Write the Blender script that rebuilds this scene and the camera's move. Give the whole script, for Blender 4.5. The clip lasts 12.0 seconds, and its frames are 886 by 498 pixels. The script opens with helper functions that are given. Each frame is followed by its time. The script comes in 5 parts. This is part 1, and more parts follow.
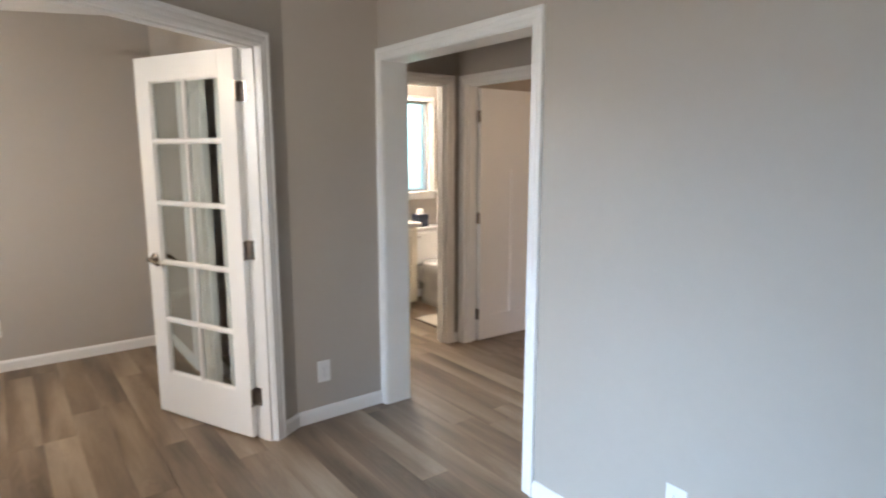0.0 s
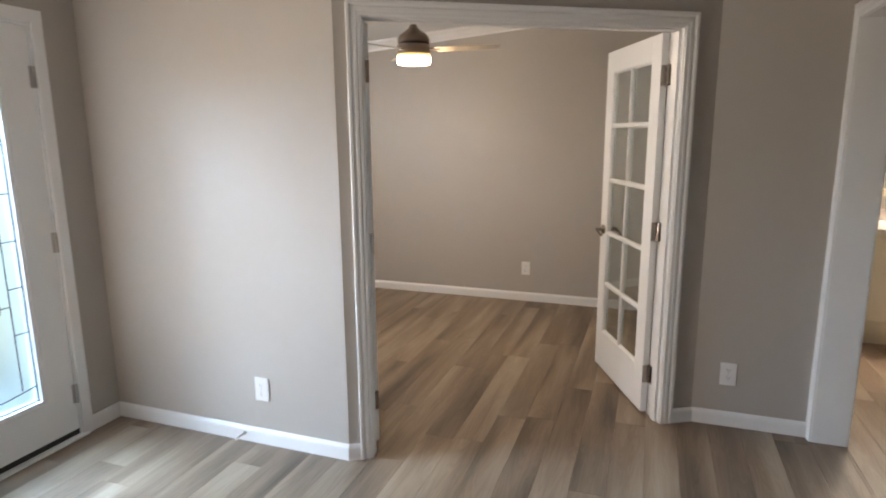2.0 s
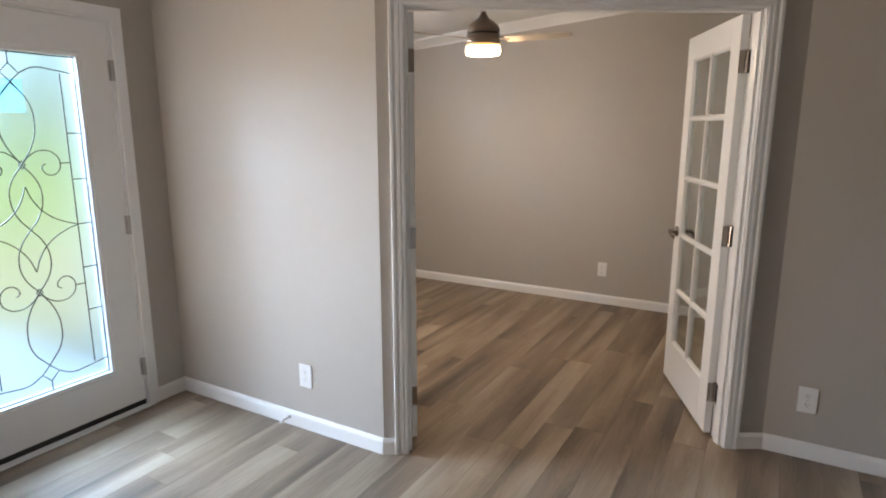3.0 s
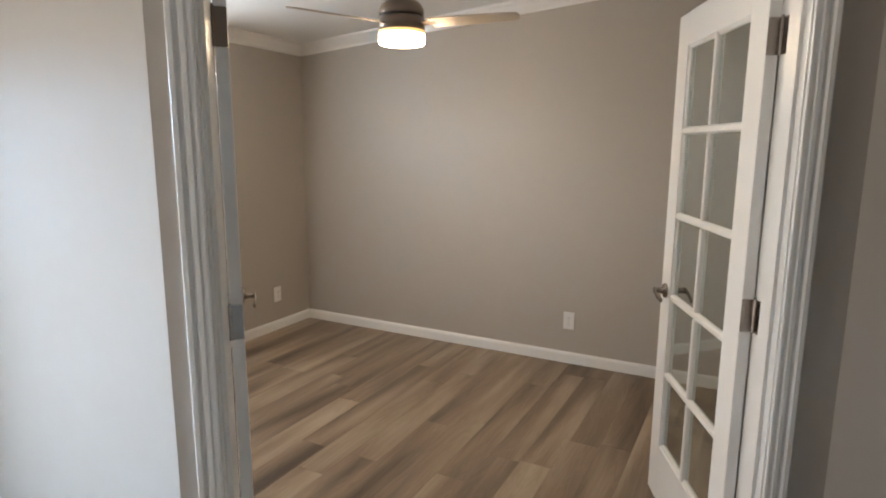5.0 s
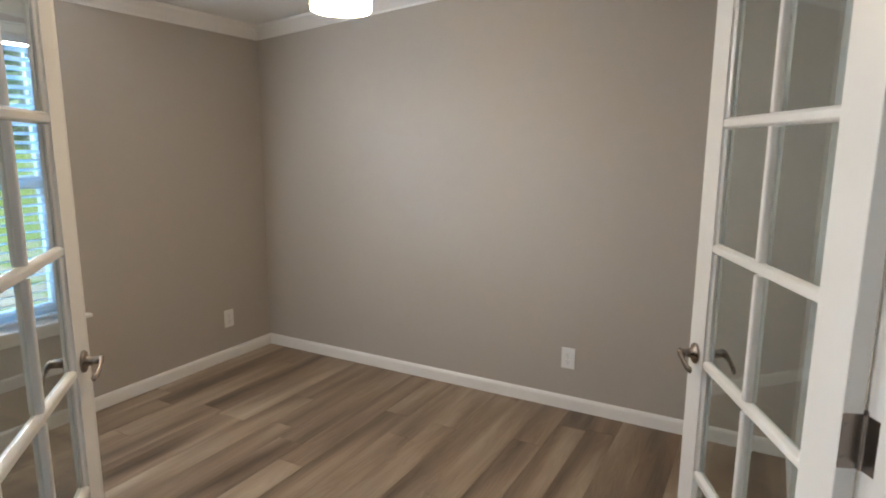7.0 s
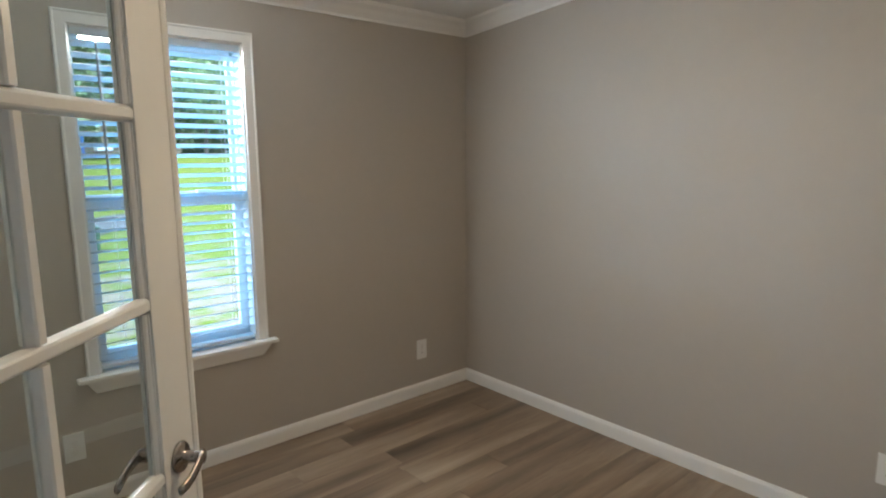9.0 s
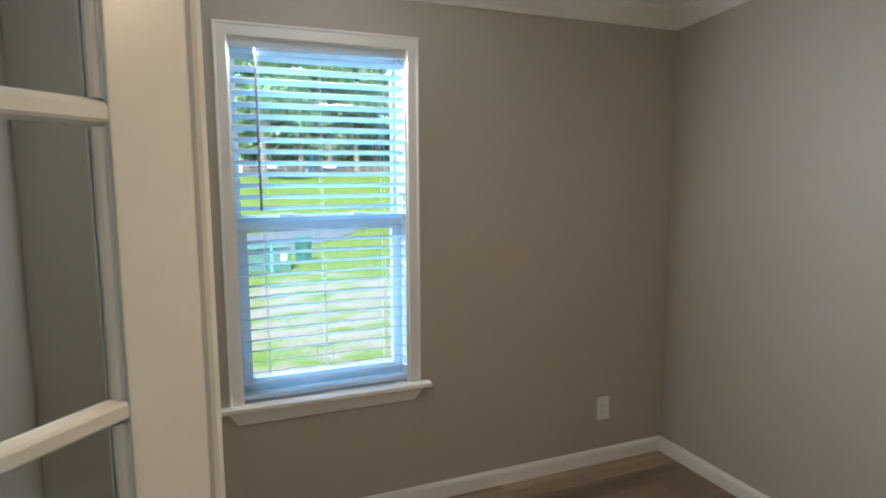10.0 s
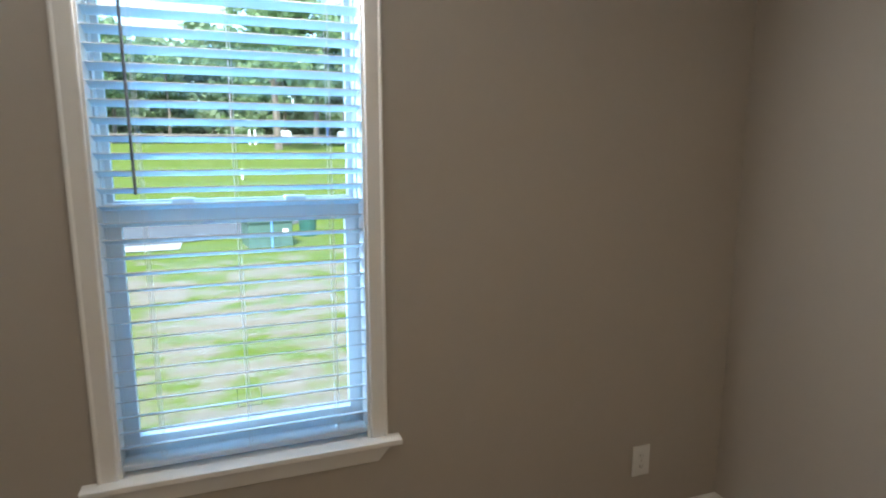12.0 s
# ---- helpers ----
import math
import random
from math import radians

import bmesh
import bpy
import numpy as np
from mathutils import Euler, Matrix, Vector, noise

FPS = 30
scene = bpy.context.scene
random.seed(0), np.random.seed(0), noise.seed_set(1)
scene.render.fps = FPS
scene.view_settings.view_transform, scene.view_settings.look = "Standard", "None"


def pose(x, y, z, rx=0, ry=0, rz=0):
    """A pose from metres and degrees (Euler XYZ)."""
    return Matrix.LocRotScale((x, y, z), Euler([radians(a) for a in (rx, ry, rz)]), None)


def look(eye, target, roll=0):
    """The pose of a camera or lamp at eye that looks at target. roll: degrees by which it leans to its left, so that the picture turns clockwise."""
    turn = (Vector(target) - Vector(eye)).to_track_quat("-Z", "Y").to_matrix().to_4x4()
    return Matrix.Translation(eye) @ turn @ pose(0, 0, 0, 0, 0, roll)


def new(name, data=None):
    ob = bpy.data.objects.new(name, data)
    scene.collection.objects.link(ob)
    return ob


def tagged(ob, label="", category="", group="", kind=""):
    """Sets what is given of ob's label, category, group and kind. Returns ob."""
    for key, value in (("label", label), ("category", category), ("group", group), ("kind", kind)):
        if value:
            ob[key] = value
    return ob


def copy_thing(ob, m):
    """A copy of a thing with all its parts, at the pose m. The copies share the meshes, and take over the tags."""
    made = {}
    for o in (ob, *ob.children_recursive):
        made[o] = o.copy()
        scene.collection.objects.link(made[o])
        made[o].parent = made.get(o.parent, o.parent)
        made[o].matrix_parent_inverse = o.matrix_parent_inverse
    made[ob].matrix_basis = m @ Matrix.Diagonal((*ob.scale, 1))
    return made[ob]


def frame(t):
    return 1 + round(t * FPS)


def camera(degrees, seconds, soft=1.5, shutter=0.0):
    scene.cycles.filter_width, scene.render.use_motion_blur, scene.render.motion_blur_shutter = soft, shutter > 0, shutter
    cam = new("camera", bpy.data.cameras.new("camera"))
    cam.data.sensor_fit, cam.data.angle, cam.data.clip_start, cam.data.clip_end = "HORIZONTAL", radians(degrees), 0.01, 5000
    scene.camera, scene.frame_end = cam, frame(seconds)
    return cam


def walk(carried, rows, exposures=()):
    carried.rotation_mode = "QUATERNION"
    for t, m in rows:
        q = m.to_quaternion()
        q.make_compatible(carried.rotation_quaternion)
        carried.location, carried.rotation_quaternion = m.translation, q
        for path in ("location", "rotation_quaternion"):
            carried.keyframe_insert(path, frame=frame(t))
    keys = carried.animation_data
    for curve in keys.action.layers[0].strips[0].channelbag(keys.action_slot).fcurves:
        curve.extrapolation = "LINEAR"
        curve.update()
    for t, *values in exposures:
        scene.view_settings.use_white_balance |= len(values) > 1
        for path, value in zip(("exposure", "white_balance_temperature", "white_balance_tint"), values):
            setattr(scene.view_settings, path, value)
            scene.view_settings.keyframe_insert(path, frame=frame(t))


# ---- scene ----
cam = camera(73.8, 12.0, soft=1.9, shutter=0.25)
PATH = [
    (0, (0.095, 0.265, 1.522), (1.285, 1.839, 1.201), 0.0),
    (0.5, (0.324, 0.097, 1.509), (0.97, 1.956, 1.151), 0.0),
    (1, (0.554, -0.025, 1.533), (0.683, 1.921, 1.09), -0.4),
    (1.5, (0.782, -0.02, 1.534), (0.479, 1.917, 1.143), -0.5),
    (2, (1.068, -0.009, 1.541), (0.408, 1.839, 1.159), -0.4),
    (2.5, (1.259, 0.025, 1.532), (0.373, 1.768, 1.112), -0.2),
    (3, (1.287, 0.19, 1.528), (0.315, 1.891, 1.129), 0.0),
    (3.2, (1.269, 0.286, 1.531), (0.28, 1.985, 1.162), 0.1),
    (4.8, (1.127, 1.218, 1.504), (0.206, 2.961, 1.161), 0.6),
    (5, (1.076, 1.325, 1.521), (0.157, 3.068, 1.177), 0.3),
    (5.5, (1.01, 1.561, 1.516), (0.095, 3.309, 1.187), 0.4),
    (6, (1.017, 1.812, 1.517), (0.1, 3.562, 1.207), 0.3),
    (6.5, (0.999, 1.988, 1.51), (0.082, 3.734, 1.178), 0.2),
    (6.7, (0.966, 2.023, 1.526), (0.045, 3.766, 1.188), 0.3),
    (8.3, (0.742, 2.447, 1.502), (-0.562, 3.924, 1.157), -0.7),
    (8.5, (0.665, 2.486, 1.513), (-0.691, 3.916, 1.177), -0.3),
    (9, (0.47, 2.652, 1.505), (-1.028, 3.941, 1.199), -0.5),
    (9.5, (0.284, 2.856, 1.517), (-1.405, 3.902, 1.284), -0.5),
    (10, (0.089, 3.016, 1.514), (-1.753, 3.756, 1.27), -0.2),
    (10.5, (-0.113, 3.160, 1.52), (-2.018, 3.712, 1.273), -0.15),
    (11, (-0.323, 3.286, 1.508), (-2.244, 3.804, 1.306), -0.3),
    (11.5, (-0.51, 3.401, 1.519), (-2.42, 3.925, 1.243), 0.1),
    (12, (-0.636, 3.443, 1.505), (-2.485, 4.125, 1.164), 0.1),
]
walk(cam, [(t, look(eye, target, roll)) for t, eye, target, roll in PATH], exposures=[(0, 4.0, 6150, 13), (1, 3.88, 6300, 14), (2, 3.65, 6500, 15), (3, 3.57, 6550, 16), (5, 3.64, 6250, 12), (6.5, 3.68, 6000, 11), (9, 3.34, 5900, 7), (10.5, 3.1, 6000, 7), (12, 2.96, 6150, 9)])

# ---- world, sun and large lights ----
XL_FACE = -1.69
SUN_EL, SUN_AZ = 48.0, 115.0
world = bpy.data.worlds.new("sky_world")
scene.world = world
world.use_nodes = True
wn = world.node_tree
sky = wn.nodes.new("ShaderNodeTexSky")
sky.sky_type, sky.sun_disc = "NISHITA", False
sky.sun_elevation, sky.sun_rotation = radians(SUN_EL), radians(SUN_AZ)
sky.air_density, sky.dust_density, sky.ozone_density = 1.0, 0.5, 2.6
wn.nodes["Background"].inputs["Strength"].default_value = 0.09
wn.links.new(sky.outputs[0], wn.nodes["Background"].inputs["Color"])


def lamp(name, kind, energy, color, m, **settings):
    data = bpy.data.lights.new(name, kind)
    data.energy, data.color = energy, color
    ob = new(name, data)
    ob.matrix_world = m
    for key, value in settings.items():
        if key == "angle":
            data.angle = value
        elif key == "size":
            data.shape, data.size, data.size_y = "RECTANGLE", value[0], value[1]
        elif key == "radius":
            data.shadow_soft_size = value
        elif key == "spread":
            data.spread = value
    return ob


def sun_way(el, az):
    e, a = radians(el), radians(az)
    return Vector((math.sin(a) * math.cos(e), math.cos(a) * math.cos(e), math.sin(e)))


lamp("sun", "SUN", 2.4, (1.0, 0.95, 0.86), look(sun_way(SUN_EL, SUN_AZ) * 30, (0, 0, 0)), angle=radians(12))
# area lamps standing in for open-sky daylight over the office window and front door
lamp("window_daylight", "AREA", 2.8, (0.14, 0.62, 1.0), look((-3.35, 3.48, 2.80), (-2.37, 3.48, 1.45)), size=(1.5, 0.8))
lamp("door_daylight", "AREA", 56.0, (0.52, 0.75, 1.0), look((-4.4, 0.95, 2.6), (-0.5, 1.58, 0.7)), size=(2.4, 1.4))
# strip lamp added in the bright gap under the blind's valance as window light
lamp("window_fill_strip", "AREA", 2.2, (1.0, 0.97, 0.90), look((-2.368, 3.48, 1.999), (1.5, 3.48, 0.9)), size=(0.64, 0.012))
# added warm fill lamp in an unseen opening next to the front door
lamp("living_fill", "AREA", 1.9, (1.0, 0.85, 0.70), look((XL_FACE - 0.03, 0.64, 1.1), (-0.3, 2.25, 1.75)), size=(0.60, 1.75), spread=radians(125))
# unseen warm fill lamp added in a wall niche to light the bedroom door
lamp("bedroom_fill", "AREA", 2.0, (1.0, 0.68, 0.42), look((4.6, 0.95, 1.45), (4.2, 3.9, 1.0)), size=(1.1, 1.3))


# ---- materials ----
def srgb(r, g, b):
    return tuple(((c / 255 + 0.055) / 1.055) ** 2.4 if c > 10 else c / 255 / 12.92 for c in (r, g, b)) + (1,)


def mat(name, color, rough=0.5, metal=0.0, var=0.06, scale=3.0, fine=60.0, bump=0.0, bump_scale=200.0, spec=0.5, gloss_var=0.0):
    """Plain painted or metal surface with two scales of tone and a fine relief."""
    m = bpy.data.materials.new(name)
    m.use_nodes = True
    nt = m.node_tree
    b = nt.nodes["Principled BSDF"]
    b.inputs["Roughness"].default_value, b.inputs["Metallic"].default_value = rough, metal
    b.inputs["Specular IOR Level"].default_value = spec
    co = nt.nodes.new("ShaderNodeTexCoord")
    n1, n2 = nt.nodes.new("ShaderNodeTexNoise"), nt.nodes.new("ShaderNodeTexNoise")
    n1.inputs["Scale"].default_value, n2.inputs["Scale"].default_value = scale, fine
    n1.inputs["Detail"].default_value, n2.inputs["Detail"].default_value = 4, 3
    for n in (n1, n2):
        nt.links.new(co.outputs["Object"], n.inputs["Vector"])
    mul = nt.nodes.new("ShaderNodeMath")
    mul.operation = "MULTIPLY_ADD"
    nt.links.new(n2.outputs[0], mul.inputs[0])
    mul.inputs[1].default_value = 0.4
    nt.links.new(n1.outputs[0], mul.inputs[2])
    ramp = nt.nodes.new("ShaderNodeMapRange")
    nt.links.new(mul.outputs[0], ramp.inputs["Value"])
    ramp.inputs["From Min"].default_value, ramp.inputs["From Max"].default_value = 0.4, 1.0
    ramp.inputs["To Min"].default_value, ramp.inputs["To Max"].default_value = 1 - var, 1 + var
    mix = nt.nodes.new("ShaderNodeVectorMath")
    mix.operation = "SCALE"
    mix.inputs[0].default_value = color[:3]
    nt.links.new(ramp.outputs[0], mix.inputs["Scale"])
    nt.links.new(mix.outputs[0], b.inputs["Base Color"])
    if gloss_var:
        g = nt.nodes.new("ShaderNodeMapRange")
        nt.links.new(n1.outputs[0], g.inputs["Value"])
        g.inputs["To Min"].default_value, g.inputs["To Max"].default_value = rough - gloss_var, rough + gloss_var
        nt.links.new(g.outputs[0], b.inputs["Roughness"])
    if bump:
        n3 = nt.nodes.new("ShaderNodeTexNoise")
        n3.inputs["Scale"].default_value, n3.inputs["Detail"].default_value = bump_scale, 3
        nt.links.new(co.outputs["Object"], n3.inputs["Vector"])
        bp = nt.nodes.new("ShaderNodeBump")
        bp.inputs["Strength"].default_value, bp.inputs["Distance"].default_value = bump, 0.002
        nt.links.new(n3.outputs[0], bp.inputs["Height"])
        nt.links.new(bp.outputs[0], b.inputs["Normal"])
    return m


def wood_floor():
    m = bpy.data.materials.new("oak_vinyl_plank")
    m.use_nodes = True
    nt, L = m.node_tree, m.node_tree.links.new
    b = nt.nodes["Principled BSDF"]
    co, info = nt.nodes.new("ShaderNodeTexCoord"), nt.nodes.new("ShaderNodeObjectInfo")
    wh = nt.nodes.new("ShaderNodeTexWhiteNoise")
    wh.noise_dimensions = "1D"
    L(info.outputs["Random"], wh.inputs["W"])
    off = nt.nodes.new("ShaderNodeVectorMath")
    off.operation = "SCALE"
    L(wh.outputs["Color"], off.inputs[0])
    off.inputs["Scale"].default_value = 40.0
    add = nt.nodes.new("ShaderNodeVectorMath")
    L(co.outputs["Object"], add.inputs[0])
    L(off.outputs[0], add.inputs[1])

    def tex(sx, sy, scale, detail, dist=0.0):
        mp = nt.nodes.new("ShaderNodeMapping")
        mp.inputs["Scale"].default_value = (sx, sy, 1)
        L(add.outputs[0], mp.inputs["Vector"])
        n = nt.nodes.new("ShaderNodeTexNoise")
        n.inputs["Scale"].default_value, n.inputs["Detail"].default_value = scale, detail
        n.inputs["Distortion"].default_value = dist
        L(mp.outputs[0], n.inputs["Vector"])
        return n.outputs[0]

    streak = tex(6.3, 0.75, 1.0, 1, 0.3)
    streak2 = tex(17.0, 1.5, 1.0, 1, 0.3)
    grain = tex(90.0, 2.0, 1.0, 4, 0.2)
    fine = tex(330.0, 9.0, 1.0, 2)
    cat = tex(16.0, 1.2, 1.0, 2, 1.6)
    wave = nt.nodes.new("ShaderNodeMath")
    wave.operation = "SINE"
    w2 = nt.nodes.new("ShaderNodeMath")
    w2.operation = "MULTIPLY"
    L(cat, w2.inputs[0])
    w2.inputs[1].default_value = 38.0
    L(w2.outputs[0], wave.inputs[0])

    def madd(a, k, c):
        n = nt.nodes.new("ShaderNodeMath")
        n.operation = "MULTIPLY_ADD"
        L(a, n.inputs[0])
        n.inputs[1].default_value = k
        if isinstance(c, float):
            n.inputs[2].default_value = c
        else:
            L(c, n.inputs[2])
        return n.outputs[0]

    v = madd(streak, 1.15, -0.25)
    v = madd(streak2, 0.22, v)
    v = madd(grain, 0.15, v)
    v = madd(fine, 0.035, v)
    v = madd(wave.outputs[0], 0.034, v)
    v = madd(info.outputs["Random"], 0.09, v)
    ramp = nt.nodes.new("ShaderNodeValToRGB")
    cr = ramp.color_ramp
    cr.elements[0].position, cr.elements[0].color = 0.22, (0.076, 0.053, 0.036, 1)
    cr.elements[1].position, cr.elements[1].color = 1.0, (0.43, 0.345, 0.255, 1)
    e = cr.elements.new(0.58)
    e.color = (0.228, 0.166, 0.114, 1)
    L(v, ramp.inputs[0])
    L(ramp.outputs[0], b.inputs["Base Color"])
    b.inputs["Roughness"].default_value = 0.42
    r = madd(grain, 0.22, 0.30)
    L(r, b.inputs["Roughness"])
    bp = nt.nodes.new("ShaderNodeBump")
    bp.inputs["Strength"].default_value, bp.inputs["Distance"].default_value = 0.10, 0.001
    L(grain, bp.inputs["Height"])
    L(bp.outputs[0], b.inputs["Normal"])
    return m


def glass_mat(name, tint=(0.93, 0.96, 0.95), rough=0.0, ior=1.45):
    m = bpy.data.materials.new(name)
    m.use_nodes = True
    b = m.node_tree.nodes["Principled BSDF"]
    b.inputs["Base Color"].default_value = (*tint, 1)
    b.inputs["Transmission Weight"].default_value = 1.0
    b.inputs["Roughness"].default_value, b.inputs["IOR"].default_value = rough, ior
    return m


def glow(name, color, strength):
    m = bpy.data.materials.new(name)
    m.use_nodes = True
    b = m.node_tree.nodes["Principled BSDF"]
    b.inputs["Base Color"].default_value = (0.9, 0.85, 0.75, 1)
    b.inputs["Emission Color"].default_value = (*color, 1)
    b.inputs["Emission Strength"].default_value = strength
    return m


def lawn_mat():
    m = bpy.data.materials.new("patchy_lawn")
    m.use_nodes = True
    nt, L = m.node_tree, m.node_tree.links.new
    b = nt.nodes["Principled BSDF"]
    b.inputs["Roughness"].default_value = 0.95
    b.inputs["Specular IOR Level"].default_value = 0.1
    co = nt.nodes.new("ShaderNodeTexCoord")
    sep = nt.nodes.new("ShaderNodeSeparateXYZ")
    L(co.outputs["Object"], sep.inputs[0])

    def tex(scale, detail, sx=1.0, sy=1.0):
        mp = nt.nodes.new("ShaderNodeMapping")
        mp.inputs["Scale"].default_value = (sx, sy, 1)
        L(co.outputs["Object"], mp.inputs["Vector"])
        n = nt.nodes.new("ShaderNodeTexNoise")
        n.inputs["Scale"].default_value, n.inputs["Detail"].default_value = scale, detail
        L(mp.outputs[0], n.inputs["Vector"])
        return n.outputs[0]

    patch, blade, soil = tex(2.4, 9, 1.0, 0.8), tex(22.0, 6), tex(14.0, 7)
    # bare soil only on the new yard beside the house
    near = nt.nodes.new("ShaderNodeMapRange")
    L(sep.outputs[0], near.inputs["Value"])
    near.inputs["From Min"].default_value, near.inputs["From Max"].default_value = -13.5, -10.0
    near.inputs["To Min"].default_value, near.inputs["To Max"].default_value = 0.0, 0.20
    s = nt.nodes.new("ShaderNodeMath")
    L(patch, s.inputs[0])
    L(near.outputs[0], s.inputs[1])
    s2 = nt.nodes.new("ShaderNodeMath")
    s2.operation = "MULTIPLY_ADD"
    L(blade, s2.inputs[0])
    s2.inputs[1].default_value = 0.35
    L(s.outputs[0], s2.inputs[2])
    cut = nt.nodes.new("ShaderNodeMapRange")
    L(s2.outputs[0], cut.inputs["Value"])
    cut.inputs["From Min"].default_value, cut.inputs["From Max"].default_value = 0.74, 0.92
    grass = nt.nodes.new("ShaderNodeValToRGB")
    grass.color_ramp.elements[0].color, grass.color_ramp.elements[1].color = (0.062, 0.088, 0.009, 1), (0.100, 0.134, 0.015, 1)
    L(blade, grass.inputs[0])
    dirt = nt.nodes.new("ShaderNodeValToRGB")
    dirt.color_ramp.elements[0].color, dirt.color_ramp.elements[1].color = (0.105, 0.086, 0.062, 1), (0.215, 0.182, 0.140, 1)
    L(soil, dirt.inputs[0])
    mix = nt.nodes.new("ShaderNodeMix")
    mix.data_type = "RGBA"
    L(cut.outputs[0], mix.inputs["Factor"])
    L(grass.outputs[0], mix.inputs[6])
    L(dirt.outputs[0], mix.inputs[7])
    L(mix.outputs[2], b.inputs["Base Color"])
    return m


def leaf_mat(name, c0, c1):
    m = bpy.data.materials.new(name)
    m.use_nodes = True
    nt, L = m.node_tree, m.node_tree.links.new
    b = nt.nodes["Principled BSDF"]
    g = nt.nodes.new("ShaderNodeNewGeometry")
    ramp = nt.nodes.new("ShaderNodeValToRGB")
    ramp.color_ramp.elements[0].color, ramp.color_ramp.elements[1].color = (*c0, 1), (*c1, 1)
    L(g.outputs["Random Per Island"], ramp.inputs[0])
    L(ramp.outputs[0], b.inputs["Base Color"])
    b.inputs["Roughness"].default_value = 0.7
    return m


WALL = mat("greige_wall_paint", (0.44, 0.402, 0.356), 0.62, var=0.03, scale=1.2, fine=25, bump=0.10, bump_scale=260, spec=0.35)
TRIM = mat("white_trim_paint", (0.80, 0.79, 0.77), 0.32, var=0.025, scale=2.5, fine=40, bump=0.03, bump_scale=120)
CEIL = mat("white_ceiling_paint", (0.80, 0.80, 0.79), 0.8, var=0.025, scale=2.0, fine=50, bump=0.25, bump_scale=110)
DOORW = mat("white_door_paint", (0.82, 0.81, 0.79), 0.30, var=0.02, scale=4, fine=50, bump=0.03, bump_scale=150)
FLOOR = wood_floor()
SUB = mat("subfloor_joint", (0.12, 0.09, 0.07), 0.9)
GLASS = glass_mat("clear_door_glass", (0.76, 0.83, 0.835))
WGLASS = glass_mat("window_glass", (0.82, 0.95, 0.99))
AQUA = glass_mat("aqua_bath_glass", (0.42, 0.62, 0.61), 0.35)
FROST = glass_mat("textured_privacy_glass", (0.66, 0.78, 0.80), 0.32)
NICKEL = mat("aged_nickel", (0.32, 0.28, 0.25), 0.24, 1.0, var=0.12, scale=12, fine=90, gloss_var=0.08)
STEEL = mat("brushed_nickel", (0.50, 0.47, 0.44), 0.32, 1.0, var=0.08, scale=9, fine=200, gloss_var=0.06)
FANMETAL = mat("dark_brushed_nickel", (0.19, 0.155, 0.13), 0.30, 1.0, var=0.08, scale=9, fine=200, gloss_var=0.06)
CAME = mat("dark_lead_came", (0.10, 0.10, 0.11), 0.45, 0.7, var=0.1)
PLATE = mat("white_plastic_plate", (0.78, 0.775, 0.76), 0.35, var=0.015)
SLOT = mat("dark_slot", (0.16, 0.15, 0.14), 0.6)
BLIND = mat("white_vinyl_slat", (0.82, 0.83, 0.84), 0.42, var=0.02, scale=6, fine=80)


def add_translucency(m, share, color=(0.68, 0.86, 0.95, 1)):
    """Lets part of the light through a thin plastic sheet."""
    nt = m.node_tree
    b, out = nt.nodes["Principled BSDF"], nt.nodes["Material Output"]
    t, mx = nt.nodes.new("ShaderNodeBsdfTranslucent"), nt.nodes.new("ShaderNodeMixShader")
    t.inputs["Color"].default_value = color
    mx.inputs[0].default_value = share
    nt.links.new(b.outputs[0], mx.inputs[1])
    nt.links.new(t.outputs[0], mx.inputs[2])
    nt.links.new(mx.outputs[0], out.inputs["Surface"])


# cool window light on the blind is put into this blue tint
add_translucency(BLIND, 0.35, (0.52, 0.80, 0.96, 1))
VINYL = mat("white_window_vinyl", (0.80, 0.81, 0.82), 0.4, var=0.02)
# blue glare on the window frames is put into this tinted translucency
add_translucency(VINYL, 0.22, (0.64, 0.86, 0.96, 1))
# opaque slat edges; the shade on them is put into the greyer colour
SLAT_EDGE_SHADE = mat("opaque_shaded_slat_edge", (0.62, 0.62, 0.62), 0.5, var=0.02)
CORD = mat("white_cord", (0.78, 0.78, 0.76), 0.8)
WAND = mat("grey_clear_wand", (0.16, 0.17, 0.18), 0.25)
# warm lamp light on the fan blades is put into this tan colour
BLADE = mat("lamplit_tan_blade", (0.55, 0.48, 0.40), 0.35, 0.0, var=0.05, scale=6)
FANLIGHT = glow("warm_lit_diffuser", (1.0, 0.74, 0.45), 7.0)
FANBASE = glow("dim_lit_diffuser_base", (1.0, 0.74, 0.45), 6.5)
AMBER = glow("warm_lit_rim", (1.0, 0.50, 0.10), 0.10)
BULB = glow("warm_lit_globe", (1.0, 0.88, 0.72), 21.0)
VANITY = mat("cream_cabinet_paint", (0.72, 0.66, 0.54), 0.4, var=0.03, scale=5)
COUNTER = mat("white_speckled_counter", (0.74, 0.70, 0.66), 0.25, var=0.14, scale=30, fine=160)
PORCELAIN = mat("white_porcelain", (0.83, 0.82, 0.80), 0.12, var=0.01)
MIRROR = mat("mirror_silver", (0.82, 0.88, 0.84), 0.02, 1.0, var=0.0)
TISSUE_BOX = mat("navy_box", (0.035, 0.045, 0.075), 0.5)
PAPER = mat("white_paper", (0.82, 0.80, 0.78), 0.8)
MATW = mat("cream_bath_mat", (0.62, 0.56, 0.47), 0.95, var=0.1, scale=20, fine=160, bump=0.9, bump_scale=240)
MATEDGE = mat("dark_mat_edge", (0.06, 0.045, 0.035), 0.9)
RUBBER = mat("black_door_sweep", (0.015, 0.015, 0.015), 0.6)
